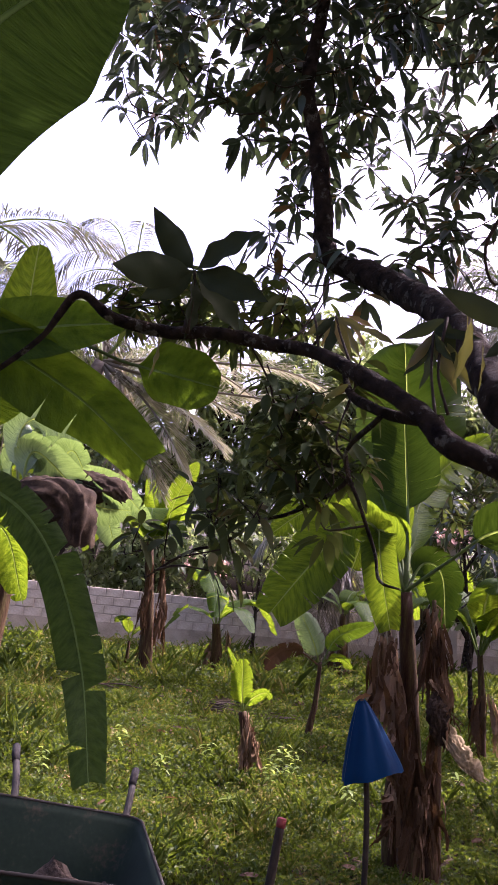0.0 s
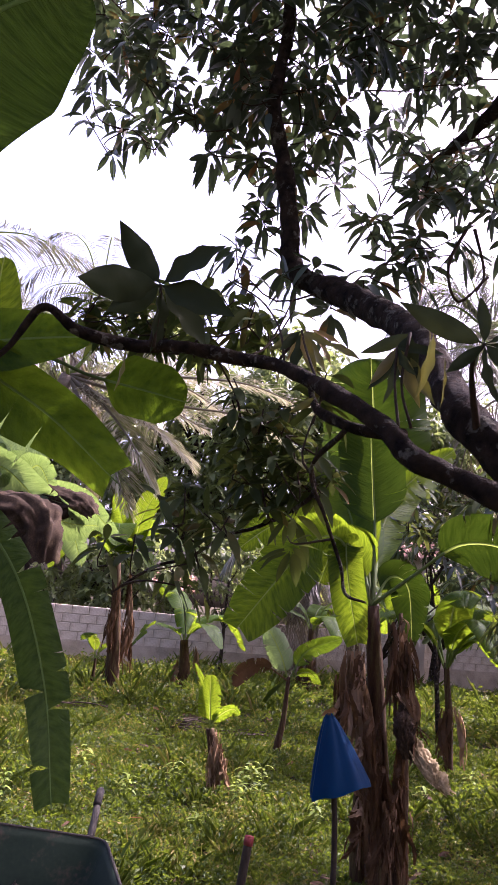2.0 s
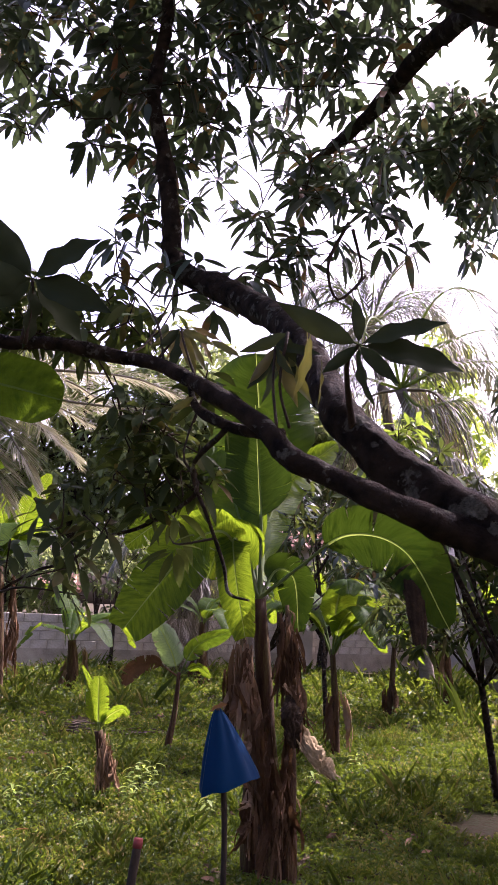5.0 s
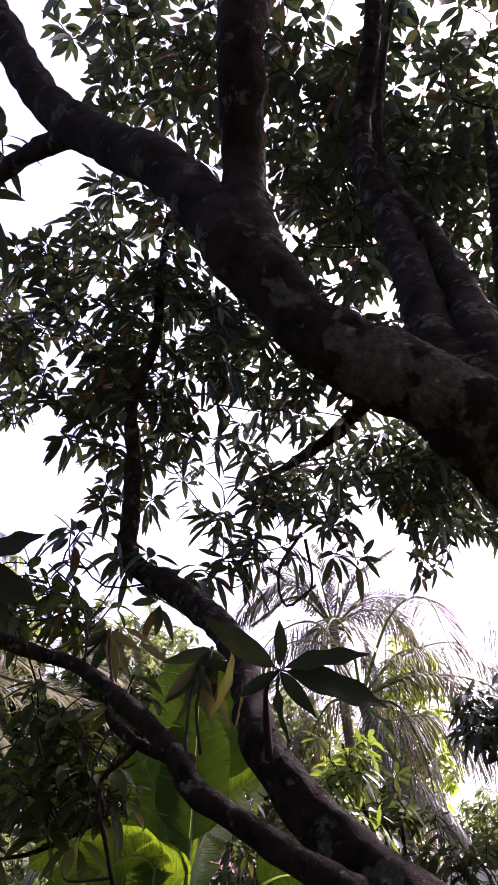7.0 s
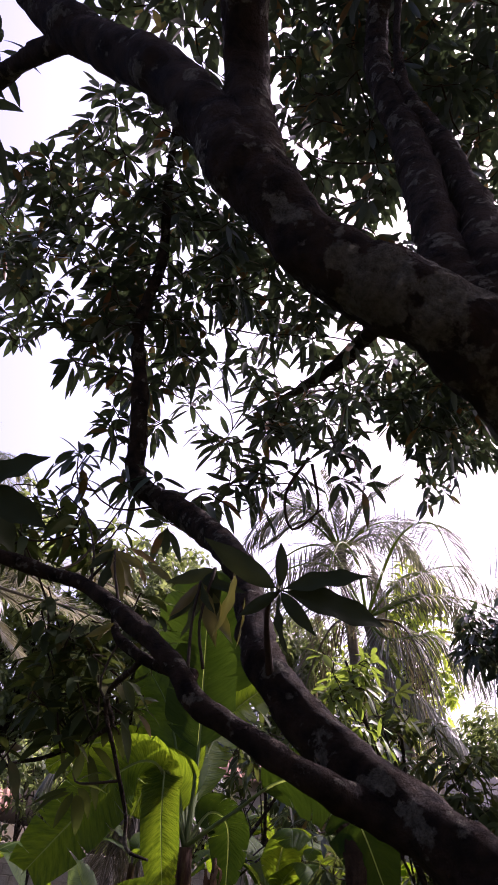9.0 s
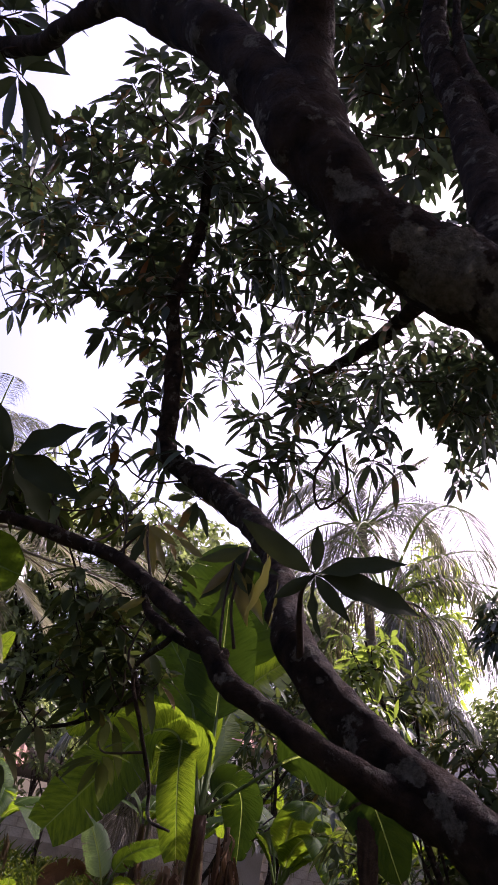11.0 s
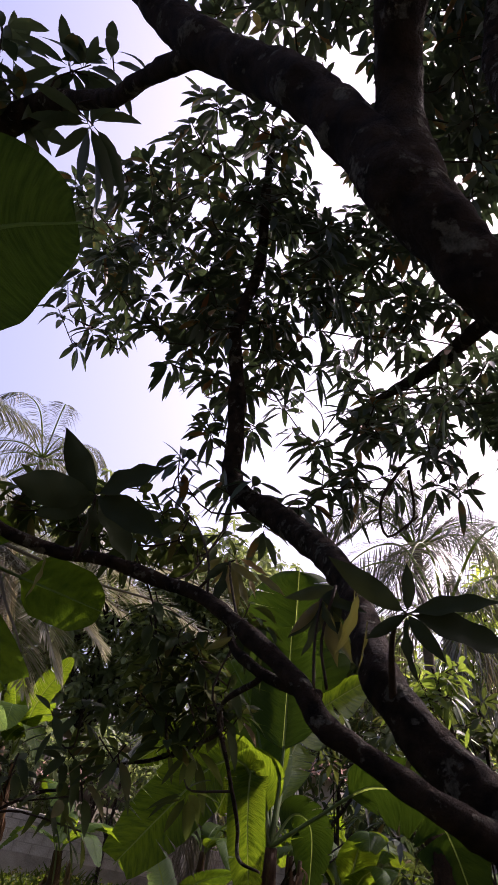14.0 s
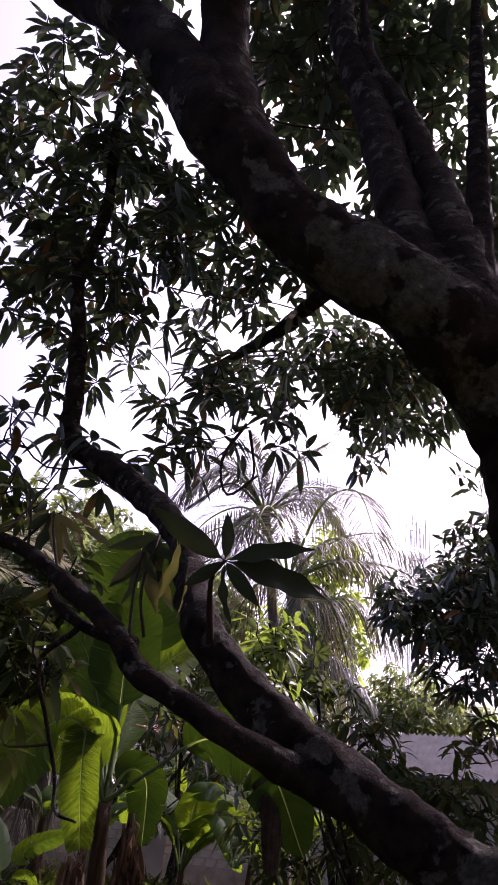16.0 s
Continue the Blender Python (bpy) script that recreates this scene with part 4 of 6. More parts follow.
def stem(parent, base, top, r0, r1, seed, name="pseudostem"):
    b, t = np.asarray(base, dtype=float), np.asarray(top, dtype=float)
    b[2] -= 0.05
    m = (b + t) / 2 + np.array([0.02, 0, 0])
    return limb(name, [(*b, r0 * 1.15), (*(b * 0.8 + t * 0.2), r0), (*m, (r0 + r1) / 2), (*t, r1)], STEM, parent, "", 14, 6, 0.10, seed)


def rags_round(parent, base, height, r, count, seed, length=(0.5, 1.1)):
    rng = random.Random(seed)
    for k in range(count):
        a = rng.uniform(0, 6.28)
        z1 = rng.uniform(0.45, 1.0) * height
        z0 = max(0.03, z1 - rng.uniform(*length))
        out = Vector((math.cos(a), math.sin(a), 0))
        p = Vector(base) + out * r
        rag((p.x, p.y, z1), (p.x + out.x * rng.uniform(0.0, 0.12), p.y + out.y * rng.uniform(0, 0.12), z0), rng.uniform(0.08, 0.16), parent, seed * 31 + k, tuple(out))


def wild_banana(base, height, spread, leaves, seed, label, dry=5, stem_r=0.08, group="banana plants", dark=False, turn=0.0):
    """A banana plant with leaves set round its top by chance."""
    rng = random.Random(seed)
    plant = thing("banana_plant", label, "banana plant", group)
    x, y, z = base
    z = rise(x, y)
    top = (x + rng.uniform(-0.1, 0.1) * height, y, z + height)
    stem(plant, (x, y, z), top, stem_r, stem_r * 0.55, seed)
    for k in range(leaves):
        a = turn + 2.4 * k + rng.uniform(-0.4, 0.4)
        up_ = rng.uniform(0.2, 1.0)
        ln_ = spread * rng.uniform(0.75, 1.1)
        out = Vector((math.cos(a), math.sin(a), 0))
        p0 = Vector(top) - Vector((0, 0, 0.08 * height))
        p1 = p0 + out * ln_ * 0.18 + Vector((0, 0, ln_ * 0.35 * (0.4 + up_)))
        p2 = p0 + out * ln_ * 0.55 + Vector((0, 0, ln_ * (0.1 + 0.62 * up_)))
        p3 = p0 + out * ln_ * (0.95 - 0.25 * up_) + Vector((0, 0, ln_ * (-0.35 + 0.95 * up_)))
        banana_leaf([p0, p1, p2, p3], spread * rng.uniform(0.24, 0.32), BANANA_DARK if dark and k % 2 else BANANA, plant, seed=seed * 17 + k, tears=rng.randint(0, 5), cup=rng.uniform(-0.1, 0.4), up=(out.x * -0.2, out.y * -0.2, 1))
    rags_round(plant, (x, y, z), height * 0.9, stem_r * 1.1, dry, seed)
    return plant


# the banana clump in the middle of the yard
MAIN = (1.13, 4.68, 0.0)
CROWN = (0.99, 4.68, 1.65)
clump = thing("banana_plant", "tall banana plant with backlit leaves above dry brown skirts", "banana plant", "banana plants")
stem(clump, MAIN, CROWN, 0.07, 0.045, 3)
stem(clump, (MAIN[0] - 0.10, MAIN[1] + 0.12, 0), (0.93, 4.80, 1.42), 0.05, 0.012, 5, "dead_stem")
stem(clump, (MAIN[0] + 0.10, MAIN[1] - 0.05, 0), (1.16, 4.60, 1.62), 0.055, 0.012, 6, "dead_stem")
FACE, UNDER = (0, -1, 0.2), (0.22, 0.8, 0.5)
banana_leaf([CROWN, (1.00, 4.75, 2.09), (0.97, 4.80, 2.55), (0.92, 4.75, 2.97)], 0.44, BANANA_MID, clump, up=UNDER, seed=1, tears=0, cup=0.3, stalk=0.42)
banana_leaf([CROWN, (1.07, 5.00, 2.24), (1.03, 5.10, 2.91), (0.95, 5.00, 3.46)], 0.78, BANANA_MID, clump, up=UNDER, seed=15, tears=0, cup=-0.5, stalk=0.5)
banana_leaf([CROWN, (0.87, 4.65, 1.87), (0.72, 4.55, 2.05), (0.53, 4.45, 1.98), (0.34, 4.40, 1.73), (0.12, 4.35, 1.42)], 0.36, BANANA, clump, up=UNDER, seed=2, tears=0, cup=0.2, stalk=0.36, slits=14, blunt=0.9)
banana_leaf([CROWN, (0.86, 4.80, 2.00), (0.62, 4.80, 2.15), (0.33, 4.75, 2.11), (0.10, 4.70, 1.93)], 0.24, BANANA, clump, up=UNDER, seed=41, tears=1, cup=0.2, stalk=0.4)
banana_leaf([CROWN, (0.88, 4.70, 1.94), (0.79, 4.60, 2.02), (0.80, 4.50, 1.77), (0.87, 4.45, 1.40)], 0.22, BANANA, clump, up=UNDER, seed=3, tears=0, stalk=0.42, blunt=0.9, slits=4)
banana_leaf([CROWN, (0.90, 4.80, 1.97), (0.76, 4.90, 2.00), (0.67, 4.90, 1.76)], 0.34, BANANA, clump, up=UNDER, seed=4, tears=1)
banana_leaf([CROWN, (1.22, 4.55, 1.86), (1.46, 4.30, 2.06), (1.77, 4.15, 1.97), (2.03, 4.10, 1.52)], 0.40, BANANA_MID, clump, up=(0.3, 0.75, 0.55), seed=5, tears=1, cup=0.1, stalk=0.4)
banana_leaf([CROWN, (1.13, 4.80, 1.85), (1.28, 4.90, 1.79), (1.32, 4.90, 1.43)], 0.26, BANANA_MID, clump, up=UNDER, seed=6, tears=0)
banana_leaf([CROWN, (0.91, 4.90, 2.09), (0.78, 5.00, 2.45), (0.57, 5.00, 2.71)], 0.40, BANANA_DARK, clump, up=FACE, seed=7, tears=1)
banana_leaf([CROWN, (1.08, 5.00, 2.12), (1.29, 5.20, 2.53), (1.73, 5.40, 2.92)], 0.30, BANANA, clump, up=UNDER, seed=8, tears=2)
banana_leaf([CROWN, (0.96, 5.00, 2.23), (0.92, 5.30, 2.47), (0.82, 5.50, 2.85)], 0.28, BANANA, clump, up=UNDER, seed=9, tears=2)
for top_, bot_, w_, s_ in (((1.15, 4.50, 1.56), (1.19, 4.45, 0.86), 0.10, 1), ((1.10, 4.50, 1.57), (1.09, 4.40, 0.92), 0.09, 2), ((0.89, 4.60, 1.43), (0.92, 4.45, 0.74), 0.11, 3), ((0.85, 4.70, 1.39), (0.86, 4.60, 0.79), 0.10, 4), ((1.01, 4.40, 0.97), (1.08, 4.35, 0.14), 0.10, 5), ((0.96, 4.45, 0.83), (0.97, 4.40, 0.16), 0.12, 6), ((1.11, 4.40, 0.77), (1.16, 4.35, 0.14), 0.09, 7), ((0.93, 4.50, 1.14), (1.01, 4.38, 0.40), 0.09, 8), ((1.18, 4.40, 1.18), (1.15, 4.30, 0.79), 0.12, 9), ((0.85, 4.90, 1.27), (0.87, 4.90, 0.64), 0.10, 11), ((0.93, 4.50, 0.51), (0.92, 4.50, 0.21), 0.12, 12), ((1.12, 4.40, 1.24), (1.14, 4.40, 0.44), 0.08, 13), ((1.08, 4.35, 0.56), (1.10, 4.30, 0.12), 0.08, 14), ((1.01, 4.38, 0.49), (1.01, 4.33, 0.10), 0.08, 15), ((0.95, 4.50, 0.70), (0.93, 4.40, 0.33), 0.07, 16), ((1.18, 4.50, 1.50), (1.20, 4.40, 1.15), 0.07, 17), ((0.88, 4.60, 1.19), (0.94, 4.50, 0.85), 0.07, 18)):
    rag(top_, bot_, w_, clump, s_, (0.1, -1, 0))
withered([(1.19, 4.40, 0.90), (1.23, 4.30, 0.78), (1.30, 4.25, 0.70), (1.36, 4.20, 0.66)], 0.22, clump, 13, (0.3, -0.6, 0.8), 0.55, 0.55, PAPERY)
withered([(1.19, 4.40, 1.10), (1.13, 4.30, 0.99), (1.16, 4.30, 0.82)], 0.13, clump, 14, FACE, 0.9, 0.5)
withered([(1.76, 4.30, 1.91), (1.84, 4.20, 1.78), (1.86, 4.15, 1.42)], 0.17, clump, 12, FACE, 0.9, 0.15)
for top_, mid_, bot_, w_, s_ in (((0.90, 4.45, 1.37), (0.82, 4.40, 1.17), (0.82, 4.42, 0.94), .07, 21), ((1.14, 4.50, 1.61), (1.15, 4.45, 1.46), (1.14, 4.45, 1.20), .06, 22), ((1.10, 4.40, 1.17), (1.19, 4.35, 1.06), (1.22, 4.35, 0.88), .06, 23), ((0.92, 4.40, 0.90), (0.86, 4.35, 0.75), (0.90, 4.35, 0.54), .08, 24), ((1.04, 4.35, 0.62), (1.06, 4.30, 0.46), (1.05, 4.30, 0.23), .07, 25), ((0.94, 4.40, 0.57), (0.86, 4.35, 0.45), (0.90, 4.35, 0.31), .09, 26), ((1.12, 4.35, 0.78), (1.16, 4.30, 0.58), (1.15, 4.30, 0.29), .08, 27), ((0.88, 4.50, 1.27), (0.93, 4.40, 1.09), (0.92, 4.40, 0.84), .06, 28), ((1.00, 4.40, 1.03), (0.98, 4.35, 0.85), (1.02, 4.35, 0.65), .05, 29)):
    rag(top_, mid_, w_ * 1.3, clump, s_, (0.2, -0.9, 0.2), strips=4)
    rag(mid_, bot_, w_ * 1.5, clump, s_ + 50, (0.2, -0.9, 0.2), strips=4)

shoot = thing("banana_plant", "short banana shoot with yellow-green leaves at the foot of the clump", "banana plant", "banana plants")
stem(shoot, (1.08, 3.62, 0), (1.05, 3.62, 0.10), 0.03, 0.02, 8)
banana_leaf([(1.05, 3.62, 0.08), (0.97, 3.66, 0.17), (0.88, 3.70, 0.23), (0.77, 3.72, 0.25)], 0.12, BANANA, shoot, up=(0.1, -0.6, 0.8), seed=91, tears=0, slits=2)
banana_leaf([(1.05, 3.62, 0.08), (0.90, 3.55, 0.14), (0.65, 3.5, 0.17), (0.45, 3.5, 0.15)], 0.12, BANANA, shoot, up=(0.1, -0.6, 0.8), seed=92, tears=0, slits=2)

# the banana plant close by, across from the mango
near_plant = thing("banana_plant", "nearby banana plant with broad dark arching leaves", "banana plant", "banana plants")
NB = (-1.75, 2.1, 0.0)
NTOP = (-1.6, 2.15, 1.75)
stem(near_plant, NB, NTOP, 0.10, 0.06, 21)
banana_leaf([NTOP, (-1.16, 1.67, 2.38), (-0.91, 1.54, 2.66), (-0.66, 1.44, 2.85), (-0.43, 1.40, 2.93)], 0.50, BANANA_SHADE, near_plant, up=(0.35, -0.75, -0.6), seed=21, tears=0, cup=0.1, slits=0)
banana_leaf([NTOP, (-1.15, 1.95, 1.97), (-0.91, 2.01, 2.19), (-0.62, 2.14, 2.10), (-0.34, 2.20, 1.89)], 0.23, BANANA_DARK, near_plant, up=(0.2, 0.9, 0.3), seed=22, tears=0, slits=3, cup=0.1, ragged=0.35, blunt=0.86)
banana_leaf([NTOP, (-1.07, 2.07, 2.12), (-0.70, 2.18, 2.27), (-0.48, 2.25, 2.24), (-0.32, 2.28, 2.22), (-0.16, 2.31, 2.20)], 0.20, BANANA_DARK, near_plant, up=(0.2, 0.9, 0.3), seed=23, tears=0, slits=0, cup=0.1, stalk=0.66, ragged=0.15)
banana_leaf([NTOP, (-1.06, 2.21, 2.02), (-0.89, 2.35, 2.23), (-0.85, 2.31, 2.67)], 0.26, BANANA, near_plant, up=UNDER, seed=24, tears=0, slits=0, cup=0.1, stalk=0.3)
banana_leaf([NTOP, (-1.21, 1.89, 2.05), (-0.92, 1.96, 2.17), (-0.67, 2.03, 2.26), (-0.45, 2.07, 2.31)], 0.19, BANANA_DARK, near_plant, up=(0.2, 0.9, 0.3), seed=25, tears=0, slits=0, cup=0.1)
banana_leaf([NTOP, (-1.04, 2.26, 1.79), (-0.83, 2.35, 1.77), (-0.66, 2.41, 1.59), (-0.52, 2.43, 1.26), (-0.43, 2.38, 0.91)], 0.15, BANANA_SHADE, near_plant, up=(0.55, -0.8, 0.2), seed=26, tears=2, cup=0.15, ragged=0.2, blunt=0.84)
banana_leaf([NTOP, (-1.27, 2.72, 1.60), (-1.07, 3.01, 1.71), (-0.93, 3.06, 1.40)], 0.22, BANANA, near_plant, up=UNDER, seed=27, tears=1)

# the others, further down the yard
lb = wild_banana((-1.6, 12.69, 0), 2.3, 1.7, 6, 31, "tall thin banana plant with upright pale leaves", 12, 0.12)
banana_leaf([(-1.6, 12.69, 2.1), (-1.76, 12.50, 2.75), (-1.96, 12.50, 3.33)], 0.36, BANANA, lb, up=UNDER, seed=311, tears=0, stalk=0.15)
banana_leaf([(-1.6, 12.69, 2.1), (-1.45, 12.50, 2.94), (-1.11, 12.40, 3.68)], 0.38, BANANA, lb, up=UNDER, seed=312, tears=1, stalk=0.15)
tb = thing("banana_plant", "young banana plant with one drooping browned leaf", "banana plant", "banana plants")
stem(tb, (0.82, 8.6, 0), (0.90, 8.6, 0.85), 0.04, 0.022, 32)
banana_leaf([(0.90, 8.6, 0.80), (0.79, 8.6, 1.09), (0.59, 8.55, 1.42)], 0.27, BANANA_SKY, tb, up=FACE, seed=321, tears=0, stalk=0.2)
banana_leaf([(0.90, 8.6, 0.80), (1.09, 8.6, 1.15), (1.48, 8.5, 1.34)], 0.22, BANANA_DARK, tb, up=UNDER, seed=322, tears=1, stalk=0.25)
banana_leaf([(0.90, 8.6, 0.80), (0.62, 8.55, 0.95), (0.40, 8.5, 0.90), (0.27, 8.5, 0.70)], 0.20, BANANA_DRY, tb, up=UNDER, seed=323, tears=2, stalk=0.25)
banana_leaf([(0.90, 8.6, 0.80), (1.09, 8.5, 0.93), (1.25, 8.4, 0.82)], 0.12, BANANA, tb, up=UNDER, seed=324, tears=0, stalk=0.25)
sb = thing("banana_plant", "small banana sucker with upright bright yellow-green leaves", "banana plant", "banana plants")
SB = (0.14, 6.5, 0.0)
SC = (0.05, 6.50, 0.54)
stem(sb, SB, SC, 0.055, 0.035, 33)
banana_leaf([SC, (0.03, 6.45, 0.73), (0.01, 6.45, 0.99)], 0.20, BANANA, sb, up=UNDER, seed=33, tears=0, stalk=0.2)
banana_leaf([SC, (0.00, 6.50, 0.77), (-0.06, 6.50, 0.93), (-0.14, 6.50, 1.07)], 0.05, BANANA, sb, up=UNDER, seed=34, tears=0)
banana_leaf([SC, (0.11, 6.40, 0.66), (0.22, 6.30, 0.74), (0.28, 6.30, 0.69)], 0.10, BANANA, sb, up=UNDER, seed=35, tears=0)
for k in range(4):
    rag((SB[0] + 0.03 * (k - 1.5), SB[1] - 0.06, 0.55 - 0.05 * k), (SB[0] + 0.04 * (k - 1.5), SB[1] - 0.1, 0.08), 0.10, sb, 40 + k)
for base_, h_, sp_, n_, seed_, dry_, r_ in (((2.75, 8.5, 0), 1.2, 1.3, 8, 51, 3, 0.055), ((4.6, 11.6, 0), 1.2, 1.3, 8, 52, 3, 0.06), ((5.9, 12.2, 0), 1.4, 1.4, 8, 53, 3, 0.065), ((-2.06, 13.1, 0), 0.55, 0.7, 3, 54, 0, 0.04), ((-0.5, 14.5, 0), 0.9, 1.5, 6, 55, 4, 0.14), ((-3.4, 8.6, 0), 1.9, 1.7, 8, 56, 6, 0.10), ((-2.6, 6.6, 0), 1.5, 1.5, 7, 57, 4, 0.09), ((2.0, 15.5, 0), 1.3, 1.4, 6, 58, 5, 0.1), ((3.3, 13.5, 0), 1.6, 1.6, 7, 59, 5, 0.1), ((7.6, 13.0, 0), 1.6, 1.6, 7, 60, 5, 0.1), ((-4.6, 12.0, 0), 2.4, 1.9, 8, 61, 6, 0.12)):
    wild_banana(base_, h_, sp_, n_, seed_, "banana plant with arching leaves and withered leaves round its stem", dry_, r_)
old = thing("banana_plant", "banana plant with large curled dead brown leaves", "banana plant", "banana plants")
stem(old, (-1.9, 5.3, 0), (-1.75, 5.3, 1.9), 0.10, 0.06, 71)
withered([(-1.62, 5.3, 1.85), (-1.71, 5.20, 2.05), (-1.44, 5.10, 2.07), (-1.29, 5.05, 1.94), (-1.23, 5.00, 1.71)], 0.34, old, 71, (-0.1, -0.7, 0.7), 1.35, 0.40)
withered([(-1.58, 5.50, 2.28), (-1.30, 5.45, 2.24), (-1.10, 5.40, 2.19), (-0.99, 5.40, 2.11)], 0.22, old, 72, (-0.1, -0.7, 0.7), 1.35, 0.40)
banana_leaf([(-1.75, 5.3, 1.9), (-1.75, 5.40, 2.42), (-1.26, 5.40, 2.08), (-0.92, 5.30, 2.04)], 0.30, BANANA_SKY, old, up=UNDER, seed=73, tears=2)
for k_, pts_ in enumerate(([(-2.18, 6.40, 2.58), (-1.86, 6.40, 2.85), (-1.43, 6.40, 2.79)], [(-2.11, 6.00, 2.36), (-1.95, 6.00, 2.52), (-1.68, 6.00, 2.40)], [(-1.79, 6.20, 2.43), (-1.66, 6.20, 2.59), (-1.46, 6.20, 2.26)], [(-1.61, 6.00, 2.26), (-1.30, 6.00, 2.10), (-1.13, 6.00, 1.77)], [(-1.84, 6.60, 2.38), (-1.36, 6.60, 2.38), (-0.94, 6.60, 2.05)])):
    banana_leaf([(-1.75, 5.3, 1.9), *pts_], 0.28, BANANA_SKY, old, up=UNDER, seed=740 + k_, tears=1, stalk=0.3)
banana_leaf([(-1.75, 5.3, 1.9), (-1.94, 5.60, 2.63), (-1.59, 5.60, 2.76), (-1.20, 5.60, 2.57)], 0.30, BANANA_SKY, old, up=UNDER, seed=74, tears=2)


# ---- the blue sheet on its rod ----
def make_bag():
    top, bot = (0.68, 4.18, 1.04), (0.75, 4.18, 0.64)
    foot = (bot[0] + 0.02, 4.2, -0.1)
    bag = thing("blue_bag", "blue plastic bag pulled over the top of a thin upright rod", "plastic bag")
    bag.location = (0, 0, 0)
    v, f = [], []
    n, k = 14, 40
    for i in range(n):
        s = i / (n - 1)
        c = np.array(top) + (np.array(bot) - np.array(top)) * s
        rx = 0.012 + 0.112 * min(1.0, s * 1.05) ** 0.8
        for q in range(k):
            a = 2 * math.pi * q / k
            pl = 1 + (0.10 - 0.04 * s) * math.sin(a * 7 + 2 * s) + 0.05 * math.sin(a * 3 + 1) + 0.04 * math.sin(a * 13 + 5 * s) * (1 - s)
            x = math.cos(a)
            drop = 0.05 * s * (-x) - 0.006 * s * math.sin(a * 5)
            v.append((c[0] + rx * x * pl * 1.15 + 0.03 * s * max(0, x), c[1] + rx * 0.7 * math.sin(a) * pl, c[2] - drop))
    for i in range(n - 1):
        for q in range(k):
            j = (q + 1) % k
            f.append((i * k + q, i * k + j, (i + 1) * k + j, (i + 1) * k + q))
    f.append(tuple(range(k)))
    mesh("sheet", v, f, BLUE, bag)
    limb("rod", [(*foot, 0.016), (bot[0], 4.19, 0.5, 0.016), (*top, 0.014)], STICK, bag, "dark thin rod", 8, 4, 0.1)
    point_leaf(leaf_mesh(0.2, 0.05, 0.3, LITTER, "leaf_scrap"), (top[0] + 0.06, 4.17, top[2] + 0.02), (top[0] - 0.09, 4.1, top[2] + 0.01), 0.2, bag, 0.9)
    bag.children[-1].name = "leaf_scrap"
    return bag


make_bag()


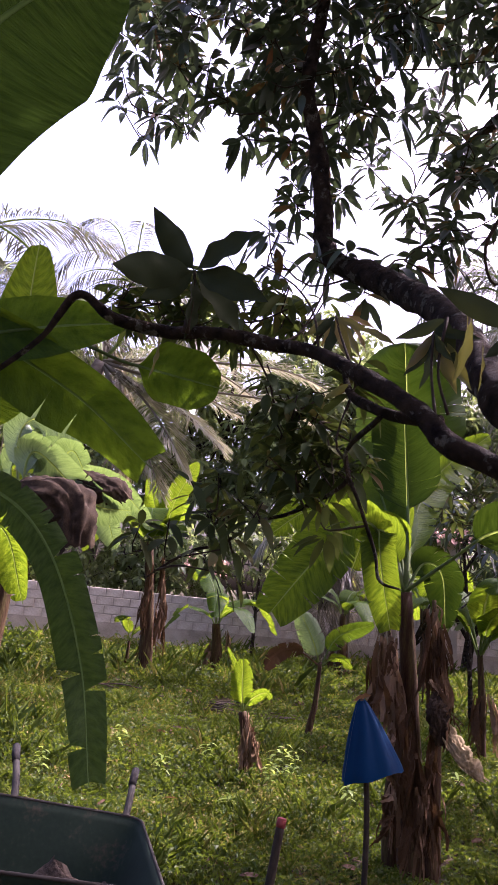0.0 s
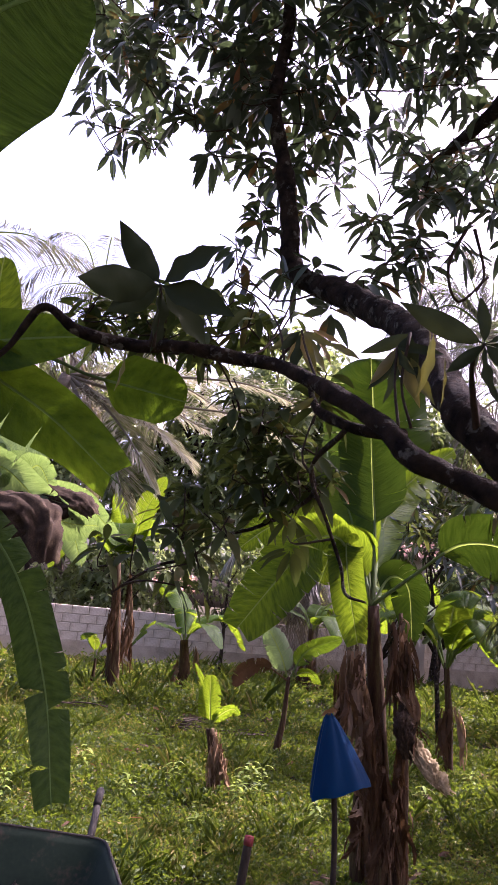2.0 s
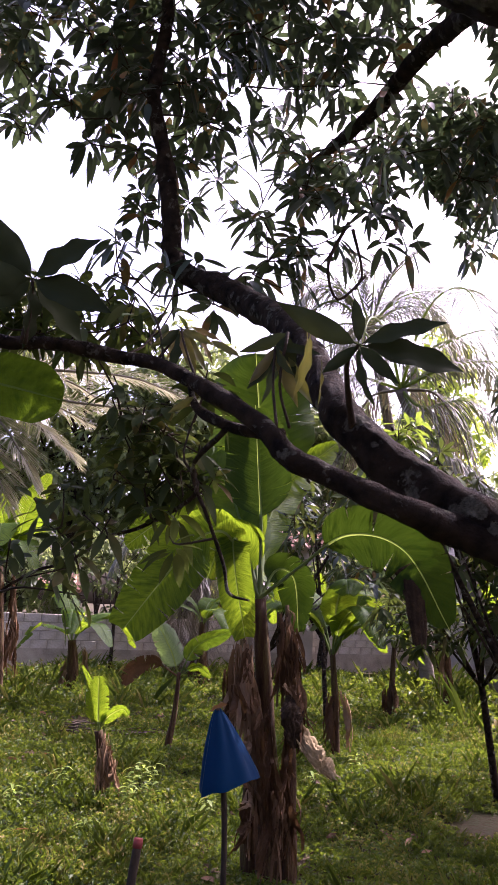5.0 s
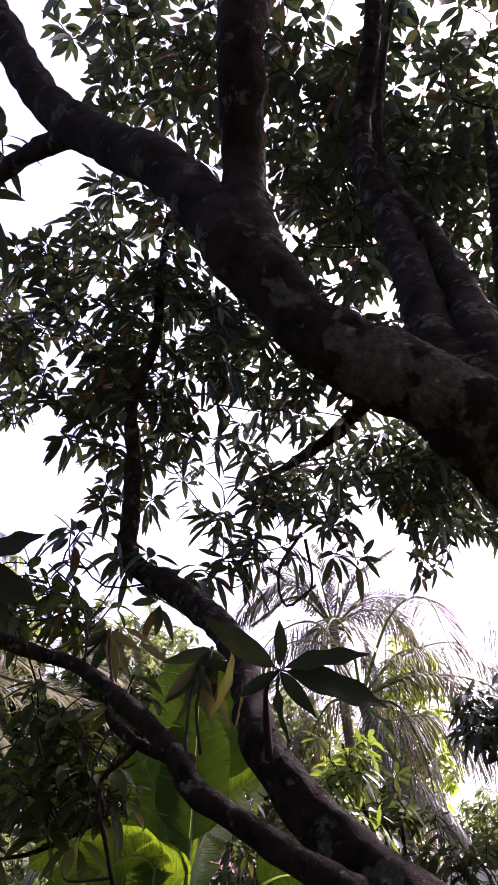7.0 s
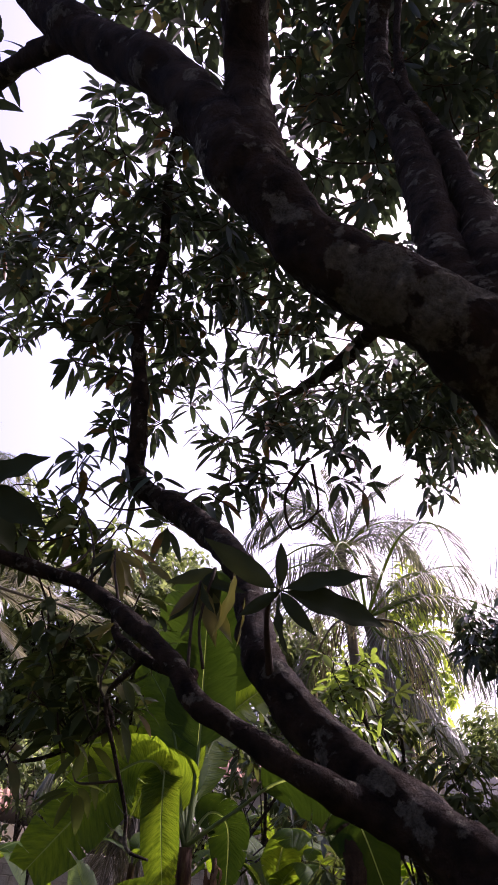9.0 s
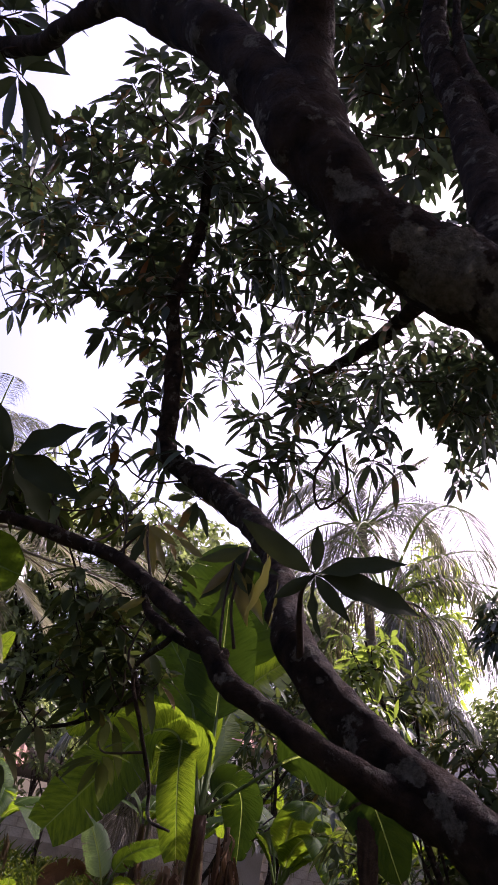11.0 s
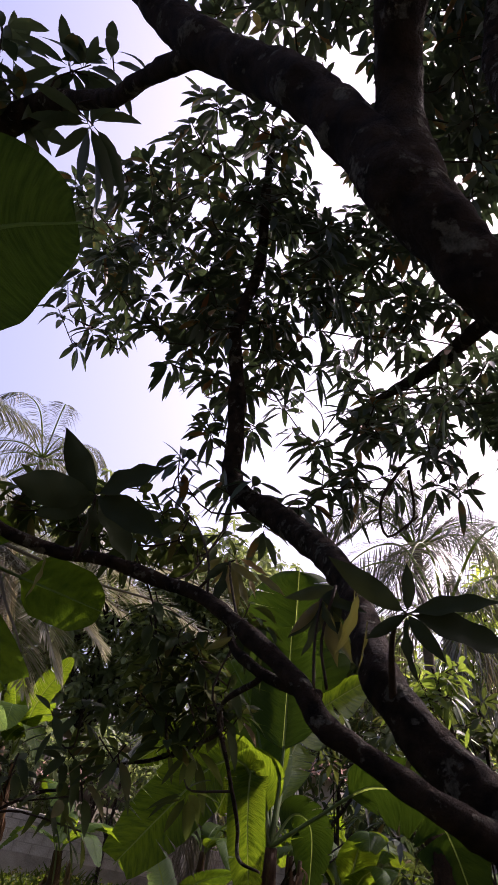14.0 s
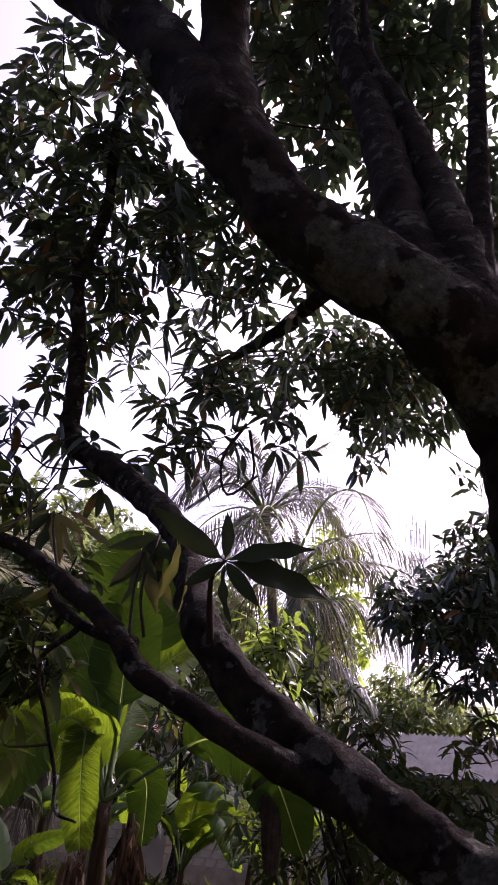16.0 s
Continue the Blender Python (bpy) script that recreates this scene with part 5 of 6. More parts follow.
# ---- wheelbarrow and post ----
def make_barrow():
    bar = thing("wheelbarrow", "dark green steel wheelbarrow with grey handles and mortar-crusted tray", "wheelbarrow")
    a, b, c, d = (Vector(p) for p in ((-0.99, 2.93, 0.71), (-0.33, 3.05, 0.64), (-0.16, 2.44, 0.62), (-0.75, 2.35, 0.66)))
    zc = (a.z + b.z + c.z + d.z) / 4
    corners = [Vector((p.x, p.y, p.z)) for p in (a, b, c, d)]
    mid = sum(corners, Vector()) / 4
    floor_ = [mid + (p - mid) * 0.62 - Vector((0, 0, 0.27)) for p in corners]

    def loop(pts, n=6, r=0.18):
        """Rounded corners for a four-sided ring."""
        out = []
        for i in range(4):
            p, q, s = pts[i], pts[i - 1], pts[(i + 1) % 4]
            for k in range(n + 1):
                t = k / n
                u, w = p + (q - p) * r, p + (s - p) * r
                out.append((1 - t) ** 2 * u + 2 * t * (1 - t) * p + t * t * w)
        return out
    rings = []
    for s in (0.0, 0.12, 0.5, 0.88, 1.0):
        pts = [p.lerp(q, s) for p, q in zip(corners, floor_)]
        rings.append(loop(pts, 6, 0.10 + 0.08 * s))
    v = [p for r in rings for p in r]
    k = len(rings[0])
    f = [(i * k + q, i * k + (q + 1) % k, (i + 1) * k + (q + 1) % k, (i + 1) * k + q) for i in range(len(rings) - 1) for q in range(k)]
    f.append(tuple((len(rings) - 1) * k + q for q in range(k)))
    tray = mesh("tray", v, f, BARROW, bar)
    so = tray.modifiers.new("thickness", "SOLIDIFY")
    so.thickness = 0.004
    rim = [(*p, 0.006) for p in rings[0]]
    vv, ff = tube_data(rim + rim[:1], 8, 1)
    mesh("rim", vv, ff, STEEL, bar, "worn grey rolled rim")
    lump_v, lump_f = [], []
    m = floor_[0].lerp(floor_[2], 0.5)
    for i in range(9):
        for q in range(14):
            s, an = i / 8, 2 * math.pi * q / 14
            r = 0.22 * s * (1 + 0.3 * noise.noise(Vector((math.cos(an) * 2, math.sin(an) * 2, 1))))
            lump_v.append((m.x + r * math.cos(an), m.y + r * 0.7 * math.sin(an), m.z + 0.004 + 0.19 * (1 - s) ** 0.8 + 0.035 * noise.noise(Vector((r * 26, an * 2.5, 0))) * (1 - s * s)))
    lump_f = [(i * 14 + q, i * 14 + (q + 1) % 14, (i + 1) * 14 + (q + 1) % 14, (i + 1) * 14 + q) for i in range(8) for q in range(14)]
    mesh("mortar_crust", lump_v, lump_f, DIRT, bar, "dried mortar left in the tray")
    for tip_, in_ in (((-1.02, 3.62, 0.72), (-0.87, 3.16, 0.64)), ((-0.45, 3.67, 0.66), (-0.42, 3.21, 0.58))):
        t, i = Vector(tip_), Vector(in_)
        under = Vector((i.x * 0.9 + mid.x * 0.1, mid.y, mid.z - 0.30))
        front = Vector((mid.x + (i.x - mid.x) * 0.3, c.y - 0.35, 0.22))
        v, f = tube_data([(*front, 0.016), (*under, 0.016), (*(i - Vector((0, 0, 0.05))), 0.016), (*t, 0.016)], 10, 6)
        h = mesh("handle", v, f, STEEL, bar, "bent grey steel tube")
        v, f = tube_data([(*t.lerp(i, 0.3), 0.0185), (*t, 0.0185)], 10, 1)
        mesh("grip", v, f, RUBBER, h, "dark rubber grip")
        v, f = tube_data([(*under, 0.013), (under.x, under.y + 0.12, 0.02, 0.013), (under.x, under.y + 0.2, 0.01, 0.013)], 8, 4)
        mesh("leg", v, f, STEEL, bar)
    bm = bmesh.new()
    bmesh.ops.create_cone(bm, cap_ends=True, segments=24, radius1=0.19, radius2=0.19, depth=0.08, matrix=Matrix.Translation((mid.x, c.y - 0.38, 0.19)) @ Matrix.Rotation(radians(90), 4, "Y"))
    bmesh.ops.bevel(bm, geom=bm.edges[:], offset=0.02, segments=2, affect="EDGES")
    part("wheel", bm, RUBBER, bar, "black rubber wheel")


make_barrow()


def make_post():
    post = thing("post", "short grey wooden post with a red painted top", "post")
    t = Vector((0.29, 4.03, 0.42))
    b = Vector((t.x - 0.06, t.y - 0.02, -0.1))
    v, f = tube_data([(*b, 0.024), (*b.lerp(t, 0.5), 0.023), (*t, 0.022)], 10, 4, 0.1, 2)
    mesh("shaft", v, f, STICK, post)
    v, f = tube_data([(*b.lerp(t, 0.93), 0.025), (*t.lerp(b, -0.01), 0.024)], 10, 1)
    mesh("painted_top", v, f, RED, post, "faded red paint")


make_post()


# ---- coconut palms ----
def frond(name, path, length_, material, parent, seed, n=64, hang=0.6, label="", wide=0.024):
    """A feather leaf: the curved rib and two rows of drooping leaflets."""
    rng = np.random.default_rng(seed)
    c = spline(np.asarray(path, dtype=float), 12)
    tan = np.gradient(c, axis=0)
    tan /= np.linalg.norm(tan, axis=1)[:, None]
    idx = np.linspace(0.12, 1.0, n) * (len(c) - 1)
    rows = []
    for i, q in enumerate(idx):
        a = int(min(q, len(c) - 2))
        p = c[a] + (c[a + 1] - c[a]) * (q - a)
        t = tan[a]
        s = q / (len(c) - 1)
        sd = np.cross(t, (0, 0, 1.0))
        sd /= np.linalg.norm(sd) + 1e-9
        ll = length_ * math.sin(math.pi * (0.12 + 0.83 * s)) ** 0.6
        for sg in (-1, 1):
            d = sd * sg * 0.75 + t * 0.55 + np.array([0, 0, 0.1]) + rng.normal(0, 0.045, 3)
            rows.append((p, d, np.array([0, 0, 1.0]) + sd * sg * 0.3, ll * rng.uniform(0.85, 1.1), wide * rng.uniform(0.8, 1.2), hang * rng.uniform(0.7, 1.3)))
    a = [np.array([r[i] for r in rows]) for i in range(6)]
    v, f = blades(*a, fold=0.4)
    ob = mesh(name, v, f, material, parent, label)
    v, f = tube_data(np.hstack([c, np.linspace(0.035, 0.006, len(c))[:, None]]), 6, 1)
    mesh("rib", v, f, RIB if material is FROND else FROND_DRY, ob)
    return ob


def palm(crown, base, fronds, seed, label, reach=3.4, dry=3, given=(), leaflet=0.95, given_m=None, sag=0.95, wide=0.016):
    p = thing("coconut_palm", label, "palm tree", "coconut palms")
    rng = random.Random(seed)
    cx, cy, cz = crown
    bx, by = base
    limb("trunk", [(bx, by, -0.1, 0.17), (bx + (cx - bx) * 0.3, by + (cy - by) * 0.3, cz * 0.4, 0.12), (bx + (cx - bx) * 0.7, by + (cy - by) * 0.7, cz * 0.75, 0.11), (cx, cy, cz, 0.11)], PALM_BARK, p, "", 12, 8, 0.05, seed)
    k = 0
    for path in given:
        frond("frond", [crown, *path], leaflet, given_m or FROND, p, seed * 13 + k, 105, sag, wide=wide)
        k += 1
    for i in range(fronds):
        a = 2.4 * i + rng.uniform(-0.3, 0.3)
        e = rng.uniform(-0.35, 1.0)
        r = reach * rng.uniform(0.8, 1.1)
        o = Vector((math.cos(a), math.sin(a), 0))
        c = Vector(crown)
        pts = [c, c + o * r * 0.35 + Vector((0, 0, r * (0.12 + 0.38 * e))), c + o * r * 0.75 + Vector((0, 0, r * (0.05 + 0.42 * e))), c + o * r * 0.98 + Vector((0, 0, r * (-0.25 + 0.35 * e)))]
        frond("frond", pts, 0.8, FROND, p, seed * 13 + k, 56, 0.7, wide=0.028)
        k += 1
    for i in range(dry):
        a = 2.1 * i + rng.uniform(-0.5, 0.5)
        o = Vector((math.cos(a), math.sin(a), 0))
        c = Vector(crown)
        pts = [c, c + o * reach * 0.25 + Vector((0, 0, -0.1)), c + o * reach * 0.42 + Vector((0, 0, -reach * 0.4)), c + o * reach * 0.45 + Vector((0, 0, -reach * 0.85))]
        frond("dry_frond", pts, 0.7, FROND_DRY, p, seed * 13 + k, 50, 0.9, "withered brown hanging frond")
        k += 1
    return p


R1 = (5.20, 12.50, 5.87)
palm(R1, (R1[0] + 2.2, 12.9), 9, 81, "coconut palm with long drooping sunlit fronds", 3.2, 2,
     [[(5.64, 12.00, 6.50), (6.47, 11.60, 6.89), (7.31, 11.20, 6.65)], [(5.43, 12.00, 5.39), (6.09, 11.60, 5.47), (6.88, 11.20, 4.89)], [(5.53, 12.00, 4.89), (6.05, 11.60, 4.29), (6.55, 11.30, 3.68)]])
R2 = (5.29, 14.50, 7.97)
palm(R2, (R2[0] + 1.6, 15.0), 5, 82, "coconut palm with upright feathery fronds behind the trees", 2.2, 2,
     [[(4.92, 14.3, 8.76), (4.5, 14.1, 9.57)], [(5.29, 14.3, 8.7), (5.23, 14.0, 9.45)], [(5.7, 14.3, 9.1), (6.54, 14.1, 10.0)], [(5.98, 14.3, 8.7), (6.78, 14.0, 8.84)], [(4.35, 14.4, 8.43), (3.47, 14.4, 7.63)], [(5.7, 14.2, 7.7), (6.15, 14.1, 6.6)], [(4.83, 14.2, 7.6), (4.45, 14.1, 6.6)], [(4.6, 14.8, 9.0), (3.7, 14.8, 9.2)]], 0.6, None, 0.25)
PL = (-3.78, 12.50, 5.73)
palm(PL, (PL[0] - 3.5, 12.8), 8, 83, "coconut palm with a pale arching frond and brown hanging fronds", 3.2, 4,
     [[(-4.49, 12.00, 7.09), (-5.86, 12.00, 7.73), (-7.00, 12.00, 7.16)], [(-5.59, 12.50, 7.57), (-4.37, 12.20, 7.89), (-2.94, 12.00, 7.37)]], 0.95, FROND, 0.5, 0.026)
PM = (-2.73, 11.00, 4.90)
palm(PM, (PM[0] - 1.6, 11.5), 3, 84, "coconut palm with pale brown-green fronds", 2.2, 0,
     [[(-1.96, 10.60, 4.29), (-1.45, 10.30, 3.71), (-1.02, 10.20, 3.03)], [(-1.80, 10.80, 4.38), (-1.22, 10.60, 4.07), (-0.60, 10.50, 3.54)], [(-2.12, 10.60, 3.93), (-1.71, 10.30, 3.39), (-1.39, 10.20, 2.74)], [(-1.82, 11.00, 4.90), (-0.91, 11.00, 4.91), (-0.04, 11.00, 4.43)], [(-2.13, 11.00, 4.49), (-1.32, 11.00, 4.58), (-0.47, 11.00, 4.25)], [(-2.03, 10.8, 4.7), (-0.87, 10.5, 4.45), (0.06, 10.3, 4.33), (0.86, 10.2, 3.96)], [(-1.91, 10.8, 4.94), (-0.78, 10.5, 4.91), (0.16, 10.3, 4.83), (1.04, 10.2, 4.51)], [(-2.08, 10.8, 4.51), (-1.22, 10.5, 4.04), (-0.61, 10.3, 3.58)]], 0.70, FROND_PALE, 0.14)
PF = (-5.28, 24.00, 11.92)
palm(PF, (PF[0], 24), 12, 85, "distant coconut palm rising over the wall", 3.0, 1)
PR = (2.25, 17.00, 2.38)
palm(PR, (PR[0], 17), 7, 86, "low coconut palm with grey hanging fronds", 2.4, 11)


# ---- trees and shrubs behind ----
def leafy_tree(name, base, blobs_, seed, label, category, material, spacing=0.5, length=(0.15, 0.25), width=(0.05, 0.09), count=(7, 11), trunk_r=0.12):
    t = thing(name, label, category, "background greenery")
    rng = np.random.default_rng(seed)
    tips = fill(blobs_, spacing, rng, 0.2)
    hi = max(b[2] for b in blobs_)
    mx, my = np.mean([b[0] for b in blobs_]), np.mean([b[1] for b in blobs_])
    trunk_ = [(base[0], base[1], -0.1, trunk_r * 1.3), (base[0] * 0.7 + mx * 0.3, base[1] * 0.7 + my * 0.3, hi * 0.35, trunk_r), (base[0] * 0.3 + mx * 0.7, base[1] * 0.3 + my * 0.7, hi * 0.7, trunk_r * 0.7), (mx, my, hi, trunk_r * 0.3)]
    limb("trunk", trunk_, BARK, t, "", 10, 6, 0.1, seed)
    arms = [trunk_]
    for i, b in enumerate(blobs_):
        s = trunk_[1 + i % 2]
        arm = [(*s[:3], trunk_r * 0.45), ((s[0] + b[0]) / 2, (s[1] + b[1]) / 2, (s[2] + b[2]) / 2 + 0.1, trunk_r * 0.3), (b[0], b[1], b[2], trunk_r * 0.12)]
        limb("limb", arm, BARK, t, "", 6, 4, 0.1, i)
        arms.append(arm)
    (v, f), axes = twigs_to(tips, arms, rng, 0.008)
    tagged(mesh("twig_mass", v, f, TWIG, t), kind="stuff")
    a = whorl_leaves(tips, axes, rng, count, length, width)
    v, f = blades(*a)
    tagged(mesh("foliage", v, f, material, t), kind="stuff")
    return t


leafy_tree("mango_sapling", (3.5, 5.2, 0), [blob((1.87, 4.84, 2.84), .24, .16), blob((2.03, 4.92, 2.70), .2, .12), blob((1.78, 4.92, 2.61), .2, .16), blob((2.14, 4.91, 2.50), .25, .14), blob((2.10, 4.94, 2.96), .16, .12)], 91, "young tree with bright sunlit yellow-green leaves", "tree", SAPLING, 0.19, (0.12, 0.18), (0.035, 0.05), trunk_r=0.028)
# Blobs with x above 4 are unseen crown, added to shade the foreground.
leafy_tree("mango_tree_behind", (4.6, 5.6, 0), [blob((3.52, 4.85, 3.38), .45, .5), blob((3.13, 4.89, 3.30), .25, .3), blob((3.69, 4.86, 2.96), .35, .3), blob((3.50, 4.98, 3.74), .25, .2), blob((3.67, 4.60, 3.73), .4, .45), blob((3.00, 4.94, 3.38), .2, .16), blob((5.0, 4.6, 3.6), .7, .6), blob((5.3, 5.0, 4.5), .8, .6), blob((6.0, 4.3, 4.2), .7, .6), blob((6.2, 5.6, 5.2), .8, .7), blob((7.0, 5.0, 4.6), .8, .7), blob((4.2, 5.8, 3.76), .5, .45), blob((4.4, 5.5, 4.1), .45, .4), blob((6.3, 6.5, 4.8), .8, .7), blob((7.2, 7.0, 5.0), .9, .7)], 92, "dense dark mango tree standing behind the first", "tree", MANGO, 0.175, (0.10, 0.15), (0.034, 0.046), trunk_r=0.018)
# Added tree, mostly out of view, placed to throw shade over the yard.
leafy_tree("mango_tree", (7.6, 7.4, 0), [blob((6.4, 6.8, 5.0), 1.0, .6), blob((7.2, 8.0, 5.2), 1.0, .6), blob((7.0, 5.8, 5.0), 1.0, .6), blob((5.6, 5.2, 5.0), .9, .55), blob((8.2, 8.6, 5.4), 1.1, .7), blob((8.4, 7.2, 5.8), 1.1, .7), blob((5.2, 4.4, 5.2), .8, .5)], 97, "spreading dark mango tree, mostly unseen, added to shade the yard", "tree", MANGO_LOW, 0.36, (0.18, 0.28), (0.06, 0.09), (10, 14), 0.16)
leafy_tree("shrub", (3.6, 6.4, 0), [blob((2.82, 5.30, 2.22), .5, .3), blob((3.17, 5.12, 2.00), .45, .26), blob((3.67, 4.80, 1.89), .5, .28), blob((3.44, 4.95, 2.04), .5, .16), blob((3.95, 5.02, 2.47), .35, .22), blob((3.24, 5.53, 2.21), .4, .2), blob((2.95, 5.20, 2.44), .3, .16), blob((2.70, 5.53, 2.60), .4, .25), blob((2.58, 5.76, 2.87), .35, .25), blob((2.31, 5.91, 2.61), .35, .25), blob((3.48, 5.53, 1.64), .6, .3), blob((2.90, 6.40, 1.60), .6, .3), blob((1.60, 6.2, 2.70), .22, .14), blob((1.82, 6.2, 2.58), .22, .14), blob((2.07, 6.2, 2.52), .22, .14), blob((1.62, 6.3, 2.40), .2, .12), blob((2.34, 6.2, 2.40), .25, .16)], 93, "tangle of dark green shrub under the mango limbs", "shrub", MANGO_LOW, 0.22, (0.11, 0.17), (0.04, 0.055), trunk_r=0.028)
leafy_tree("shrub", (1.5, 9, 0), [blob((2.67, 8.55, 2.72), .5, .35), blob((3.26, 8.29, 3.06), .6, .35), blob((3.79, 8.12, 2.70), .6, .35), blob((2.38, 9.13, 2.89), .4, .4), blob((3.11, 8.45, 2.22), .5, .3)], 94, "leafy shrub in dappled light", "shrub", MANGO, 0.30, (0.13, 0.2), (0.045, 0.065), trunk_r=0.028)
for seed_, (bx_, by_), h_, w_, mt_ in ((101, (-9, 22), 9.0, 2.6, BUSH), (102, (-5.5, 24), 9.5, 2.8, BUSH), (103, (-1.5, 23), 10.3, 2.6, BUSH), (104, (2.5, 24), 11.0, 2.8, BUSH), (105, (6.5, 25), 9.5, 2.8, BUSH), (106, (11, 24), 7.5, 2.6, BUSH), (107, (15.5, 23), 7, 2.6, BUSH), (108, (-13, 24), 9.0, 3, BUSH), (109, (9.5, 20.0), 10.6, 1.5, BRIGHT), (110, (-3, 20.6), 3.6, 1.5, BUSH), (111, (1.5, 21.5), 4.0, 1.6, BRIGHT), (112, (5.5, 18.5), 3.4, 1.6, BUSH), (113, (20, 20), 6, 3, BUSH), (114, (-7.5, 19.6), 4.2, 1.8, BRIGHT)):
    rr = random.Random(seed_)
    bl = [(bx_ + rr.uniform(-0.9, 0.9) * w_, by_ + rr.uniform(-0.5, 0.5) * w_, h_ * rr.uniform(0.42, 0.9), w_ * rr.uniform(0.4, 0.62), h_ * rr.uniform(0.13, 0.22)) for _ in range(int(6 + h_))]
    leafy_tree("tree", (bx_, by_, 0), bl, seed_, "broadleaf tree with sunlit green foliage beyond the wall", "tree", mt_, 0.62, (0.20, 0.33), (0.09, 0.15), (8, 12))


for k_ in range(11):
    rr = random.Random(200 + k_)
    hx = -9.5 + 2.3 * k_
    hy = 15.0 + (hx + 11) * 8.4 / 26 + 1.9 + rr.uniform(0, 1.2)
    bl = [(hx + rr.uniform(-1.3, 1.3), hy + rr.uniform(-0.4, 0.9), rr.uniform(0.7, 3.4), rr.uniform(0.6, 0.95), rr.uniform(0.4, 0.7)) for _ in range(9)]
    leafy_tree("shrub", (hx, hy, 0), bl, 200 + k_, "dense green shrub growing behind the block wall", "shrub", BRIGHT if k_ % 4 == 1 else BUSH, 0.42, (0.13, 0.22), (0.06, 0.10), (8, 12), 0.05)
    bl = [(hx + 1.1 + rr.uniform(-1.5, 1.5), hy + 3.5 + rr.uniform(-0.6, 0.9), rr.uniform(0.8, 5.2), rr.uniform(0.8, 1.2), rr.uniform(0.5, 0.9)) for _ in range(9)]
    leafy_tree("shrub", (hx + 1.1, hy + 3.5, 0), bl, 300 + k_, "tall green shrub standing back from the block wall", "shrub", BUSH, 0.55, (0.18, 0.28), (0.08, 0.13), (8, 12), 0.05)


leafy_tree("shrub", (0.2, 17.6, 0), [blob((-0.65, 17.80, 2.34), .6, .4), blob((0.06, 17.80, 2.21), .6, .45), blob((-0.31, 18.00, 3.02), .7, .4), blob((0.70, 18.00, 2.85), .7, .5), blob((1.32, 18.00, 2.21), .6, .4)], 95, "round green shrub rising behind the wall", "shrub", BUSH, 0.34, (0.13, 0.2), (0.06, 0.09), trunk_r=0.04)


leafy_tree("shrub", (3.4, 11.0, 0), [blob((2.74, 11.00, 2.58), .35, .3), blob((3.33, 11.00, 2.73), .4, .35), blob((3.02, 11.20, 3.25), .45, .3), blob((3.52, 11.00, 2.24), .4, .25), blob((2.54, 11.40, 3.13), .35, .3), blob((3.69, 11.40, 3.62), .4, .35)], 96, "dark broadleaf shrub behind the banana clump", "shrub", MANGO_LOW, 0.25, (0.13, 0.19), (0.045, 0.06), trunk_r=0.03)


# ---- houses beyond the greenery ----
def house(name, centre, size, eave, roof_h, turn, wall_m, roof_m, label):
    h = thing(name, label, "house")
    h.matrix_world = pose(centre[0], centre[1], 0, 0, 0, turn)
    w, d = size
    bm = bmesh.new()
    bmesh.ops.create_cube(bm, size=1, matrix=Matrix.Translation((0, 0, eave / 2)) @ Matrix.Diagonal((w, d, eave, 1)))
    part("wall", bm, wall_m, h)
    for sg in (-1, 1):
        n = int(w / 0.14)
        v, f = [], []
        for i in range(n * 4 + 1):
            x = -w / 2 - 0.3 + (w + 0.6) * i / (n * 4)
            bump_ = 0.045 * math.cos(i * math.pi / 2)
            v += [(x, sg * (d / 2 + 0.45), eave - 0.12 + bump_), (x, 0, eave + roof_h + bump_), (x, sg * (d / 2 + 0.45), eave - 0.17 + bump_), (x, 0, eave + roof_h - 0.05 + bump_)]
        for i in range(n * 4):
            a, b = i * 4, i * 4 + 4
            f += [(a, b, b + 1, a + 1), (a + 2, a + 3, b + 3, b + 2), (a, a + 2, b + 2, b)]
        mesh("roof", v, f, roof_m, h, smooth=False)
    return h


RF = (10.69, 15.00, 3.81)
house("house", (RF[0] + 1.6, RF[1] + 2.2), (6, 4), 3.25, 1.1, -58, PLASTER, TIN, "low house with a weathered grey corrugated roof")
PK = (-1.79, 27.00, 2.36)
house("house", (PK[0], 28.5), (1.2, 2.0), 2.15, 0.5, 5, PLASTER, TILE, "small house with a faded pink clay roof")
PK2 = (5.22, 20.00, 3.80)
house("house", (PK2[0], 20.8), (1.1, 1.2), PK2[2] - 0.25, 0.4, 0, PLASTER, TILE, "house with a red clay roof behind the trees")


def make_tower(c, top, wide):
    t = thing("unfinished_building", "grey concrete columns with bare reinforcing bars of an unfinished building", "building")
    c = Vector(c)
    for i in range(5):
        for j in range(2):
            x, y = c.x - wide + 0.5 * wide * i, c.y + 0.9 * j
            bm = bmesh.new()
            hh = top - rise_top[(i + j) % 3]
            bmesh.ops.create_cube(bm, size=1, matrix=Matrix.Translation((x, y, hh / 2)) @ Matrix.Diagonal((0.06, 0.06, hh, 1)))
            part("column", bm, CONCRETE, t)
    for k in range(9):
        bm = bmesh.new()
        z = top - 0.5 - 0.62 * k
        bmesh.ops.create_cube(bm, size=1, matrix=Matrix.Translation((c.x, c.y + 0.45, z)) @ Matrix.Diagonal((2 * wide, 0.06, 0.04, 1)))
        part("tie", bm, CONCRETE, t)


rise_top = (0.0, 0.5, 0.9)
make_tower((30.72, 47.40, 21.99), (29.90, 46.24, 25.56)[2], 0.85)
make_tower((28.68, 62.72, 31.19), (27.59, 61.23, 35.10)[2], 0.75)


